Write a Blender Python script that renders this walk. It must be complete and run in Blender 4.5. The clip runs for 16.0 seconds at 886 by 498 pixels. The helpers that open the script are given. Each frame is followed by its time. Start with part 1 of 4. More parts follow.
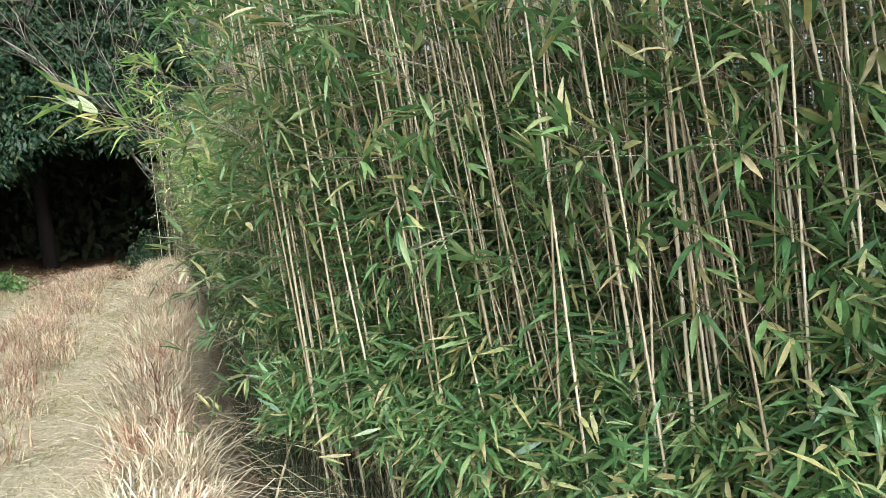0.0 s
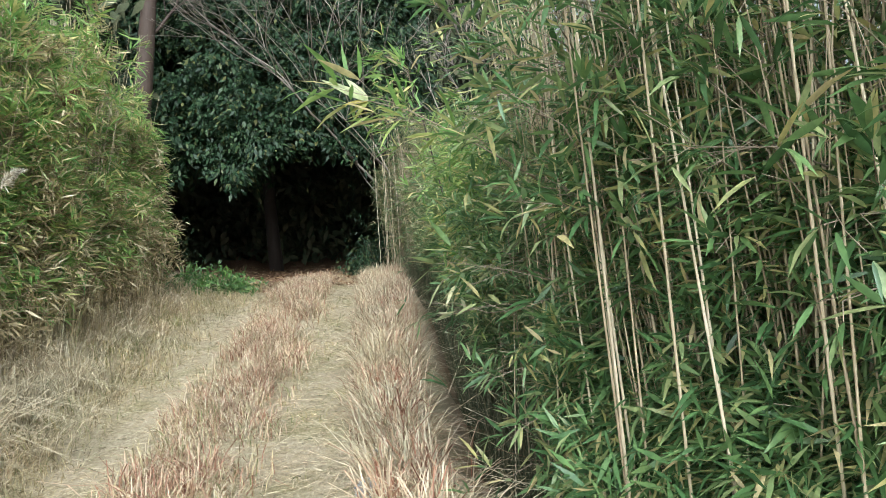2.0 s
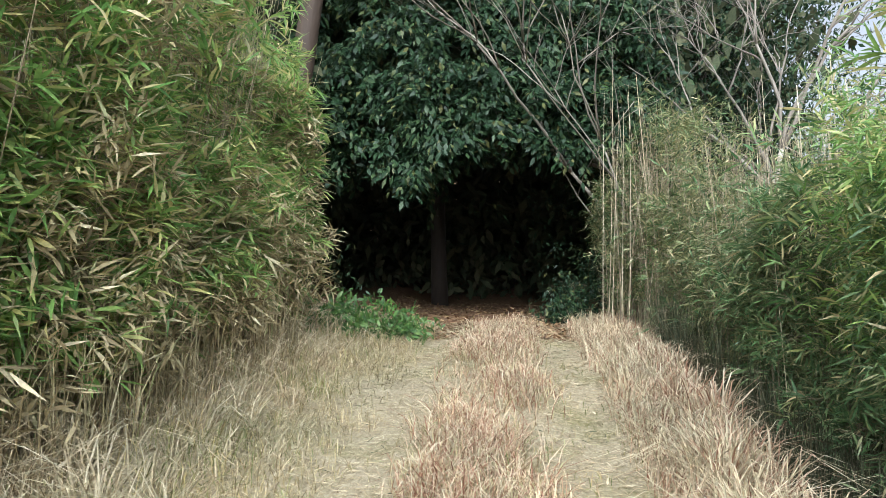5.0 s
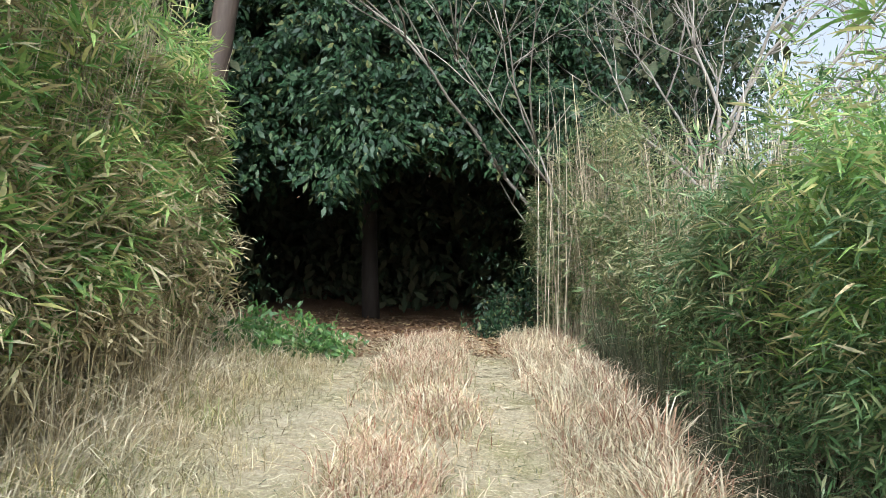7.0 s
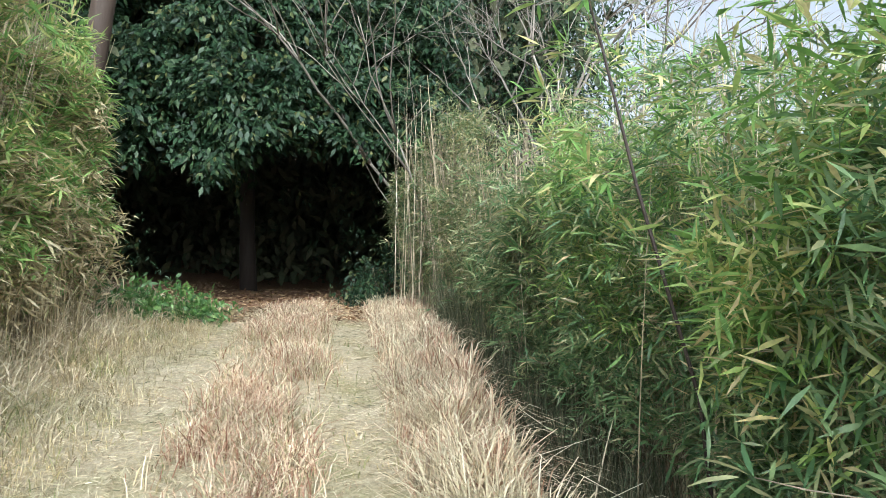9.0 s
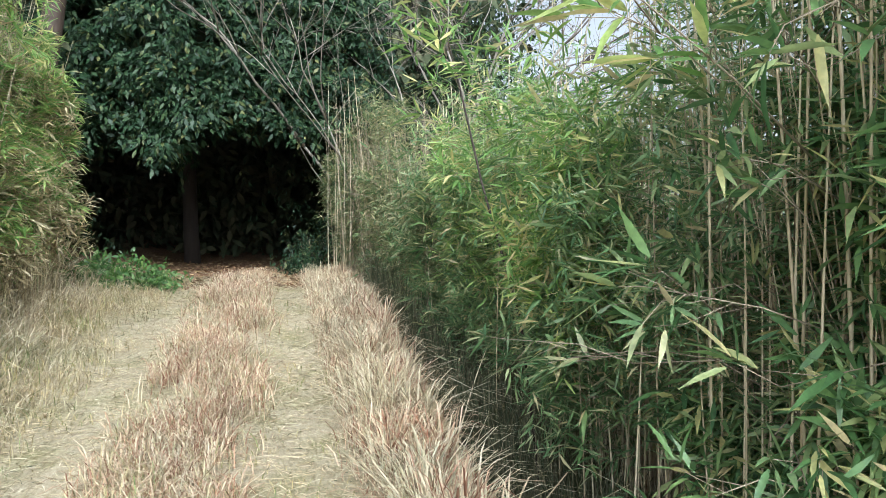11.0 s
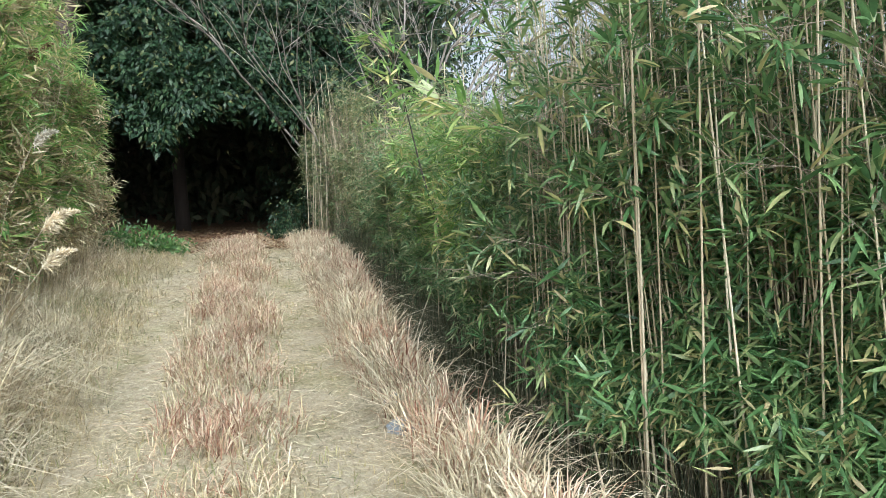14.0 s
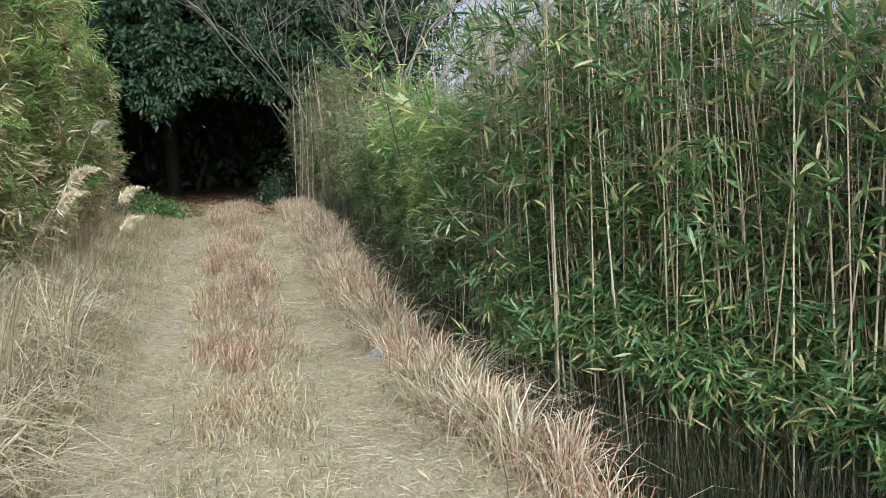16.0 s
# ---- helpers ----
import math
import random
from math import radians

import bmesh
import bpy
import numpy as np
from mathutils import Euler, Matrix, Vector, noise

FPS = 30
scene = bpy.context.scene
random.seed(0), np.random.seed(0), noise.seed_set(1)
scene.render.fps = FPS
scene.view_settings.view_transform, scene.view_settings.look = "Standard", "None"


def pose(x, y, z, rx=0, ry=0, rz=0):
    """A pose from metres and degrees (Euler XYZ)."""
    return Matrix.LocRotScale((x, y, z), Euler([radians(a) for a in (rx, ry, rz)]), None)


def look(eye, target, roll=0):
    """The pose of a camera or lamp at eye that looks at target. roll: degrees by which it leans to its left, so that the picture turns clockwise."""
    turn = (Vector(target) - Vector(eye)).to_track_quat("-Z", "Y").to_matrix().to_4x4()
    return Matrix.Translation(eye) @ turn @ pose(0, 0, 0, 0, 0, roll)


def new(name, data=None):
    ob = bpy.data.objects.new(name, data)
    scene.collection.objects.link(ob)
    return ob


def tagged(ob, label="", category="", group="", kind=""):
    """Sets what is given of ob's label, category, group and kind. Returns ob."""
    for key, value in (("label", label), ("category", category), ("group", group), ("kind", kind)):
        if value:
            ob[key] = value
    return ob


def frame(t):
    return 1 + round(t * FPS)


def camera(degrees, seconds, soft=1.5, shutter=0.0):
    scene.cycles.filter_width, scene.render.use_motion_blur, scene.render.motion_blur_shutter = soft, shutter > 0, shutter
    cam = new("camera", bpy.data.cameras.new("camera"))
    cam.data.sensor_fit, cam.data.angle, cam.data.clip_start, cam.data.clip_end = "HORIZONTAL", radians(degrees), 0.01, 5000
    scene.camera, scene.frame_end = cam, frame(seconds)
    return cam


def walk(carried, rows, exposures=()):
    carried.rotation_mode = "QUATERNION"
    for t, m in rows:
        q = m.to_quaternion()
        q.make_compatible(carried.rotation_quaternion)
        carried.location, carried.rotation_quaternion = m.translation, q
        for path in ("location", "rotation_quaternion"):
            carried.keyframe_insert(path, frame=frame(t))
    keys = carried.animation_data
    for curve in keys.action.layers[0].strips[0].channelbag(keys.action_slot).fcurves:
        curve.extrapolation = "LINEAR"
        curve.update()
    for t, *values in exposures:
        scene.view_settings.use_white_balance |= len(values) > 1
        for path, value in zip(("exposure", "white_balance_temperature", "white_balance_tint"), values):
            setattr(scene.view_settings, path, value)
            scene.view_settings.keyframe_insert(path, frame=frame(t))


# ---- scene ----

cam = camera(62.1, 16.0, soft=0.6)
METRES, EYE, TILT, LEAN, TURN = 11.0, 1.21, -2.0, 5.5, -20.0
ROWS = [
    (0.0, 0.0, 0.0, 0.0, 0.0, 0.0, -0.0),
    (0.5, -0.0016, 0.0034, -0.0001, 1.33, -0.0, -0.08),
    (1.0, -0.0069, 0.0146, 0.0007, 4.12, 0.08, -0.45),
    (1.5, -0.0256, 0.0401, 0.0015, 8.54, 0.29, -1.17),
    (2.0, -0.0537, 0.068, 0.0028, 14.74, 0.61, -2.11),
    (2.5, -0.0889, 0.1024, 0.0026, 21.39, 0.57, -3.13),
    (3.0, -0.1348, 0.1438, 0.001, 26.51, 0.47, -4.07),
    (3.5, -0.1805, 0.1907, -0.0021, 29.72, 0.38, -5.12),
    (4.0, -0.2102, 0.2349, -0.0027, 29.99, 0.73, -5.86),
    (4.5, -0.2254, 0.2821, -0.0002, 27.95, 1.51, -6.52),
    (5.0, -0.2418, 0.3379, 0.0018, 25.51, 2.5, -6.86),
    (6.25, -0.2520, 0.3980, 0.0050, 22.3, 3.75, -6.95),
    (7.5, -0.2457, 0.3735, 0.0043, 19.17, 4.07, -6.85),
    (8.0, -0.2233, 0.3493, 0.0044, 16.78, 3.82, -6.86),
    (8.5, -0.2079, 0.3259, 0.0036, 14.22, 3.59, -6.73),
    (9.0, -0.1972, 0.3035, 0.003, 11.92, 3.08, -6.76),
    (9.5, -0.1861, 0.2756, 0.0009, 10.04, 2.67, -6.63),
    (10.0, -0.1717, 0.245, -0.0003, 8.59, 2.24, -6.56),
    (12.5, -0.1368, 0.0933, 0.0014, 6.13, 0.16, -4.83),
    (13.0, -0.13, 0.062, 0.0007, 5.81, -0.35, -4.54),
    (13.5, -0.1244, 0.0306, 0.0013, 5.42, -0.93, -4.23),
    (14.0, -0.117, 0.0, 0.0019, 5.06, -1.47, -4.24),
    (14.5, -0.113, -0.0274, 0.0031, 4.66, -2.05, -4.38),
    (15.0, -0.1123, -0.0524, 0.0047, 4.29, -2.74, -4.64),
    (15.5, -0.1063, -0.0779, 0.0049, 3.81, -3.41, -4.83),
    (16.0, -0.1019, -0.1162, 0.0076, 3.43, -4.0, -4.84),
]
walk(cam, [(t, pose(0, 0, EYE, TILT, LEAN, TURN) @ pose(METRES * x, METRES * y, METRES * z, 90 + pitch, roll, yaw)) for t, x, y, z, yaw, pitch, roll in ROWS],
     exposures=[(0.0, 1.27, 5750, 8), (1.5, 1.14, 5750, 8), (4.0, 1.17, 5750, 8), (5.2, 1.3, 5700, 8), (8.0, 1.42, 5650, 7), (12.5, 1.3, 5600, 7), (14.5, 1.05, 5600, 8), (16.0, 0.76, 5600, 8)])

# ---- daylight: thin bright overcast, veiled sun high behind the walker ----
SUN_FROM = Vector((0.0, -0.8, 0.68)).normalized()
world = bpy.data.worlds.new("sky")
scene.world = world
world.use_nodes = True
wn, wl = world.node_tree.nodes, world.node_tree.links
sky = wn.new("ShaderNodeTexSky")
sky.sky_type = 'NISHITA'
sky.sun_disc = False
sky.sun_elevation = math.asin(SUN_FROM.z)
sky.sun_rotation = math.atan2(SUN_FROM.x, SUN_FROM.y)
sky.air_density, sky.dust_density, sky.ozone_density = 1.0, 6.0, 1.0
grey, veil = wn.new("ShaderNodeRGBToBW"), wn.new("ShaderNodeMix")
veil.data_type = 'RGBA'
veil.inputs[0].default_value = 0.86
wl.new(sky.outputs["Color"], grey.inputs[0])
wl.new(sky.outputs["Color"], veil.inputs[6]), wl.new(grey.outputs[0], veil.inputs[7])
wl.new(veil.outputs[2], wn["Background"].inputs["Color"])
wn["Background"].inputs["Strength"].default_value = 0.15
sun = new("sun", bpy.data.lights.new("sun", 'SUN'))
sun.data.energy, sun.data.angle, sun.data.color = 1.35, radians(75), (1.0, 0.97, 0.92)
sun.matrix_world = look(SUN_FROM * 50, (0, 0, 0))

rng = np.random.default_rng(7)


# ---- materials ----
def nodes_of(name):
    m = bpy.data.materials.new(name)
    m.use_nodes = True
    n, l = m.node_tree.nodes, m.node_tree.links
    return m, n, l, n["Principled BSDF"]


def ramp(n, l, fac, stops):
    r = n.new("ShaderNodeValToRGB")
    e = r.color_ramp.elements
    while len(e) < len(stops):
        e.new(0.5)
    for k, (p, c) in zip(e, stops):
        k.position, k.color = p, (*c, 1)
    l.new(fac, r.inputs["Fac"])
    return r.outputs["Color"]


def maths(n, l, op, a, b=0.0, c=0.0):
    k = n.new("ShaderNodeMath")
    k.operation = op
    for i, v in enumerate((a, b, c)):
        if isinstance(v, (int, float)):
            k.inputs[i].default_value = v
        else:
            l.new(v, k.inputs[i])
    return k.outputs[0]


def mixed(n, l, fac, a, b, mode='MIX'):
    k = n.new("ShaderNodeMix")
    k.data_type, k.blend_type = 'RGBA', mode
    for i, v in ((0, fac), (6, a), (7, b)):
        if isinstance(v, (int, float)):
            k.inputs[i].default_value = v
        elif isinstance(v, tuple):
            k.inputs[i].default_value = (*v, 1)
        else:
            l.new(v, k.inputs[i])
    return k.outputs[2]


def noise_of(n, l, scale, detail=4.0, coord=None, rough=0.6):
    k = n.new("ShaderNodeTexNoise")
    k.inputs["Scale"].default_value, k.inputs["Detail"].default_value, k.inputs["Roughness"].default_value = scale, detail, rough
    if coord is not None:
        l.new(coord, k.inputs["Vector"])
    return k.outputs["Fac"]


def random_of(n, l):
    """One random number for each leaf or blade, and for each object."""
    g, o = n.new("ShaderNodeNewGeometry"), n.new("ShaderNodeObjectInfo")
    return maths(n, l, 'FRACT', maths(n, l, 'ADD', g.outputs["Random Per Island"], o.outputs["Random"]))


def leafy(name, stops, rough=0.45, through_light=0.28, spot=0.25, gloss=0.5):
    """Leaf or blade: a colour for each piece, blotches, and some light coming through it."""
    m, n, l, b = nodes_of(name)
    pos = n.new("ShaderNodeNewGeometry").outputs["Position"]
    base = ramp(n, l, random_of(n, l), stops)
    blotch = ramp(n, l, noise_of(n, l, 38, 3, pos), [(0.35, (0.72, 0.72, 0.7)), (0.7, (1.25, 1.2, 1.1))])
    wide = ramp(n, l, noise_of(n, l, 1.6, 3, pos), [(0.3, (0.82, 0.86, 0.8)), (0.7, (1.15, 1.1, 1.0))])
    col = mixed(n, l, 1.0, mixed(n, l, spot * 3, base, blotch, 'MULTIPLY') if spot < 0.33 else base, wide, 'MULTIPLY')
    l.new(col, b.inputs["Base Color"])
    b.inputs["Roughness"].default_value = rough
    b.inputs["Specular IOR Level"].default_value = gloss
    t = n.new("ShaderNodeBsdfTranslucent")
    l.new(col, t.inputs["Color"])
    x = n.new("ShaderNodeMixShader")
    x.inputs["Fac"].default_value = through_light
    l.new(b.outputs[0], x.inputs[1]), l.new(t.outputs[0], x.inputs[2])
    l.new(x.outputs[0], n["Material Output"].inputs["Surface"])
    return m


MAT_BAMBOO = leafy("bamboo leaf", [(0.0, (0.060, 0.138, 0.056)), (0.3, (0.112, 0.226, 0.088)), (0.6, (0.176, 0.298, 0.118)), (0.8, (0.30, 0.372, 0.18)),
                                   (0.92, (0.46, 0.44, 0.20)), (1.0, (0.55, 0.47, 0.30))], rough=0.36, through_light=0.36)
MAT_BAMBOO_MID = leafy("olive bamboo leaf", [(0.0, (0.076, 0.156, 0.070)), (0.38, (0.15, 0.260, 0.118)), (0.7, (0.24, 0.335, 0.165)), (0.92, (0.42, 0.43, 0.26)), (1.0, (0.58, 0.48, 0.31))], rough=0.4, through_light=0.36)
# Paler, yellower copy of the bamboo leaf: sunlight put into the colour.
MAT_BAMBOO_SUN_TONED = leafy("sun-toned bamboo leaf", [(0.0, (0.125, 0.26, 0.072)), (0.4, (0.225, 0.39, 0.115)), (0.68, (0.36, 0.485, 0.17)), (0.85, (0.58, 0.55, 0.25)),
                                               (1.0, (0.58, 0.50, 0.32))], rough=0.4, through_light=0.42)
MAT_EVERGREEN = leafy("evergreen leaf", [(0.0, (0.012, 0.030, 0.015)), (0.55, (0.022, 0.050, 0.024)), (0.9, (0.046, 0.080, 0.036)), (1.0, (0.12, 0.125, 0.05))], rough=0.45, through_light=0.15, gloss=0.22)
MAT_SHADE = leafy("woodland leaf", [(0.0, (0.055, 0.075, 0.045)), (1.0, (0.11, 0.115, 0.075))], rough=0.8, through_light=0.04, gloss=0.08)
MAT_WEED = leafy("weed leaf", [(0.0, (0.04, 0.10, 0.025)), (0.7, (0.085, 0.175, 0.042)), (1.0, (0.15, 0.24, 0.065))])
MAT_RUSSET = leafy("russet grass", [(0.0, (0.22, 0.11, 0.075)), (0.2, (0.38, 0.22, 0.16)), (0.45, (0.55, 0.41, 0.315)), (0.75, (0.69, 0.58, 0.47)), (1.0, (0.70, 0.64, 0.52))], rough=0.7, gloss=0.2)
MAT_RED_GRASS = leafy("red-brown grass", [(0.0, (0.22, 0.11, 0.08)), (0.35, (0.40, 0.23, 0.17)), (0.7, (0.58, 0.42, 0.32)), (1.0, (0.68, 0.58, 0.47))], rough=0.7, gloss=0.2)
MAT_STRAW = leafy("straw grass", [(0.0, (0.21, 0.175, 0.11)), (0.35, (0.39, 0.335, 0.21)), (0.7, (0.55, 0.48, 0.32)), (0.9, (0.66, 0.60, 0.45)), (1.0, (0.22, 0.27, 0.11))], rough=0.7, gloss=0.2)
MAT_FLAT_STRAW = leafy("flattened straw", [(0.0, (0.30, 0.25, 0.175)), (0.35, (0.44, 0.38, 0.27)), (0.7, (0.56, 0.49, 0.365)), (0.92, (0.66, 0.60, 0.48)), (1.0, (0.27, 0.28, 0.14))], rough=0.75, gloss=0.15)
MAT_PALE_STRAW = leafy("pale straw", [(0.0, (0.34, 0.285, 0.20)), (0.4, (0.52, 0.455, 0.335)), (0.8, (0.66, 0.595, 0.465)), (1.0, (0.76, 0.70, 0.58))], rough=0.7, gloss=0.2)
MAT_SEDGE = leafy("half green grass", [(0.0, (0.17, 0.21, 0.09)), (0.5, (0.36, 0.34, 0.18)), (1.0, (0.58, 0.48, 0.28))], rough=0.6, gloss=0.2)
# Dull dead grass, darkened further to stand for the ditch's shade.
MAT_DULL_SHADED = leafy("shade-darkened dull grass", [(0.0, (0.05, 0.07, 0.04)), (0.6, (0.10, 0.11, 0.07)), (1.0, (0.22, 0.20, 0.14))], rough=0.7, gloss=0.2)
MAT_LITTER = leafy("fallen leaf", [(0.0, (0.12, 0.065, 0.035)), (0.5, (0.22, 0.13, 0.07)), (0.85, (0.32, 0.21, 0.12)), (1.0, (0.42, 0.32, 0.2))], rough=0.7, through_light=0.05)
MAT_FLUFF = leafy("grey fluff", [(0.0, (0.42, 0.38, 0.33)), (1.0, (0.66, 0.64, 0.58))], rough=0.9, gloss=0.1)
MAT_PLUME = leafy("plume", [(0.0, (0.54, 0.47, 0.35)), (1.0, (0.72, 0.66, 0.54))], rough=0.8, gloss=0.1)


def woody(name, stops, scale=30.0, bump=0.3, stretch=0.15, rough=0.75):
    m, n, l, b = nodes_of(name)
    g = n.new("ShaderNodeNewGeometry")
    mp = n.new("ShaderNodeMapping")
    mp.inputs["Scale"].default_value = (1, 1, stretch)
    l.new(g.outputs["Position"], mp.inputs["Vector"])
    f = noise_of(n, l, scale, 5, mp.outputs[0])
    r = maths(n, l, 'ADD', maths(n, l, 'MULTIPLY', f, 0.6), maths(n, l, 'MULTIPLY', random_of(n, l), 0.45))
    l.new(ramp(n, l, r, stops), b.inputs["Base Color"])
    k = n.new("ShaderNodeBump")
    k.inputs["Strength"].default_value, k.inputs["Distance"].default_value = bump, 0.01
    l.new(f, k.inputs["Height"]), l.new(k.outputs[0], b.inputs["Normal"])
    b.inputs["Roughness"].default_value = rough
    return m


MAT_CULM = woody("bamboo culm", [(0.1, (0.20, 0.15, 0.09)), (0.4, (0.44, 0.36, 0.23)), (0.7, (0.60, 0.52, 0.36)), (0.95, (0.66, 0.60, 0.48))], 22, 0.1, 0.3, 0.5)
MAT_CULM_GREEN = woody("greenish culm", [(0.1, (0.13, 0.13, 0.05)), (0.6, (0.28, 0.27, 0.12)), (0.95, (0.44, 0.38, 0.22))], 22, 0.1, 0.3, 0.5)
MAT_CULM_MIXED = woody("mixed dry culm", [(0.1, (0.12, 0.085, 0.05)), (0.4, (0.32, 0.255, 0.16)), (0.7, (0.50, 0.425, 0.285)), (0.95, (0.64, 0.57, 0.42))], 22, 0.1, 0.3, 0.55)
MAT_CANE_LEAF = leafy("dry cane leaf", [(0.0, (0.07, 0.12, 0.05)), (0.45, (0.155, 0.205, 0.09)), (0.78, (0.29, 0.30, 0.15)), (1.0, (0.50, 0.43, 0.28))], rough=0.5, through_light=0.3)
# Darkened to deepen shadow among inner stems; also serves old weathered canes.
MAT_CULM_OLD_SHADED = woody("weathered shade-darkened culm", [(0.1, (0.09, 0.07, 0.045)), (0.5, (0.25, 0.20, 0.125)), (0.95, (0.52, 0.44, 0.30))], 22, 0.1, 0.3, 0.6)
MAT_BARK = woody("brown bark", [(0.2, (0.02, 0.013, 0.009)), (0.6, (0.042, 0.027, 0.018)), (0.95, (0.075, 0.05, 0.034))], 18, 0.8)
# Near-black bark: the wood's shade is put into the trunk colour.
MAT_SHADE_TONED_BARK = woody("shade-toned bark", [(0.2, (0.012, 0.009, 0.007)), (0.6, (0.022, 0.016, 0.012)), (0.95, (0.04, 0.03, 0.022))], 18, 0.8)
MAT_PALE_BARK = woody("pale grey bark", [(0.2, (0.15, 0.13, 0.10)), (0.6, (0.31, 0.28, 0.23)), (0.95, (0.46, 0.42, 0.36))], 25, 0.5)
MAT_GREY_BARK = woody("grey-brown bark", [(0.2, (0.08, 0.066, 0.052)), (0.6, (0.18, 0.155, 0.125)), (0.95, (0.33, 0.295, 0.245))], 25, 0.5)
MAT_TWIG = woody("twig", [(0.2, (0.16, 0.12, 0.08)), (0.8, (0.36, 0.30, 0.21))], 40, 0.1)


def plastic_material():
    m, n, l, b = nodes_of("weathered plastic")
    pos = n.new("ShaderNodeNewGeometry").outputs["Position"]
    l.new(ramp(n, l, noise_of(n, l, 30, 4, pos), [(0.3, (0.13, 0.15, 0.165)), (0.55, (0.26, 0.285, 0.30)), (0.75, (0.42, 0.44, 0.45))]), b.inputs["Base Color"])
    b.inputs["Roughness"].default_value = 0.45
    return m


MAT_PLASTIC = plastic_material()
# Greyed, paled green: distance haze is mixed into the base colour.
MAT_HILL_HAZE_TONED = leafy("haze-toned far woods", [(0.0, (0.16, 0.20, 0.17)), (1.0, (0.20, 0.24, 0.20))], rough=0.9, through_light=0.02, gloss=0.05)


def ground_material():
    m, n, l, b = nodes_of("dry ground")
    g = n.new("ShaderNodeNewGeometry")
    pos = g.outputs["Position"]
    xyz = n.new("ShaderNodeSeparateXYZ")
    l.new(pos, xyz.inputs[0])
    mp = n.new("ShaderNodeMapping")
    mp.inputs["Scale"].default_value = (1.0, 0.35, 1.0)
    mp.inputs["Rotation"].default_value = (0, 0, 0.6)
    l.new(pos, mp.inputs["Vector"])
    fine = noise_of(n, l, 60, 6, mp.outputs[0], 0.75)
    wide = noise_of(n, l, 1.7, 4, pos)
    straw = ramp(n, l, fine, [(0.25, (0.19, 0.155, 0.10)), (0.48, (0.39, 0.335, 0.23)), (0.72, (0.55, 0.485, 0.355))])
    green = ramp(n, l, fine, [(0.3, (0.13, 0.12, 0.05)), (0.7, (0.40, 0.37, 0.19))])
    track = mixed(n, l, ramp(n, l, wide, [(0.5, (0, 0, 0)), (0.68, (0.8, 0.8, 0.8))]), straw, green)
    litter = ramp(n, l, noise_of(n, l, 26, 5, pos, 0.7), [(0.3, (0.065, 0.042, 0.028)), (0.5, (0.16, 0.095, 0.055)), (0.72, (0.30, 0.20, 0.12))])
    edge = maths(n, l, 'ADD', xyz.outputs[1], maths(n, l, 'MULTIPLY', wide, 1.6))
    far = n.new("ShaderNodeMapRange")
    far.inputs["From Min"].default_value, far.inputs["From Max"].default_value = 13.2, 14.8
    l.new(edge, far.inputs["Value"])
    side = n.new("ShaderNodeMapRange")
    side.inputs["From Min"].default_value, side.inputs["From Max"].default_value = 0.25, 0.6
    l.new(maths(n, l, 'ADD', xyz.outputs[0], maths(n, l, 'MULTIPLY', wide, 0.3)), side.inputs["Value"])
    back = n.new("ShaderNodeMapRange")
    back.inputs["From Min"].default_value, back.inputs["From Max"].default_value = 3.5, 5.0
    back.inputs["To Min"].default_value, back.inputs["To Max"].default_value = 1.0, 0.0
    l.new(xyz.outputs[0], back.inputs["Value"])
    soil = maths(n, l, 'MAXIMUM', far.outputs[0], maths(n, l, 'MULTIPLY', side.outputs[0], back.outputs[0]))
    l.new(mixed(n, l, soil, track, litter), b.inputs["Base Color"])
    b.inputs["Roughness"].default_value = 0.95
    b.inputs["Specular IOR Level"].default_value = 0.1
    k = n.new("ShaderNodeBump")
    k.inputs["Strength"].default_value, k.inputs["Distance"].default_value = 0.7, 0.03
    l.new(fine, k.inputs["Height"]), l.new(k.outputs[0], b.inputs["Normal"])
    return m


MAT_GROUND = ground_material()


# ---- mesh tools ----
def fast_mesh(name, verts, tris, material, smooth=False):
    """A mesh from arrays of corners and triangles."""
    me = bpy.data.meshes.new(name)
    verts, tris = np.asarray(verts, np.float32).reshape(-1, 3), np.asarray(tris, np.int32).reshape(-1, 3)
    me.vertices.add(len(verts)), me.loops.add(tris.size), me.polygons.add(len(tris))
    me.vertices.foreach_set("co", verts.ravel())
    me.loops.foreach_set("vertex_index", tris.ravel())
    me.polygons.foreach_set("loop_start", np.arange(0, tris.size, 3, dtype=np.int32))
    if smooth:
        me.polygons.foreach_set("use_smooth", np.ones(len(tris), bool))
    me.materials.append(material)
    me.update(calc_edges=True)
    return me


def joined(pieces):
    vs, ts, k = [], [], 0
    for v, t in pieces:
        v, t = np.asarray(v, float).reshape(-1, 3), np.asarray(t, int).reshape(-1, 3)
        vs.append(v), ts.append(t + k)
        k += len(v)
    return np.concatenate(vs), np.concatenate(ts)


def unit(a):
    return a / np.maximum(np.linalg.norm(a, axis=-1, keepdims=True), 1e-9)


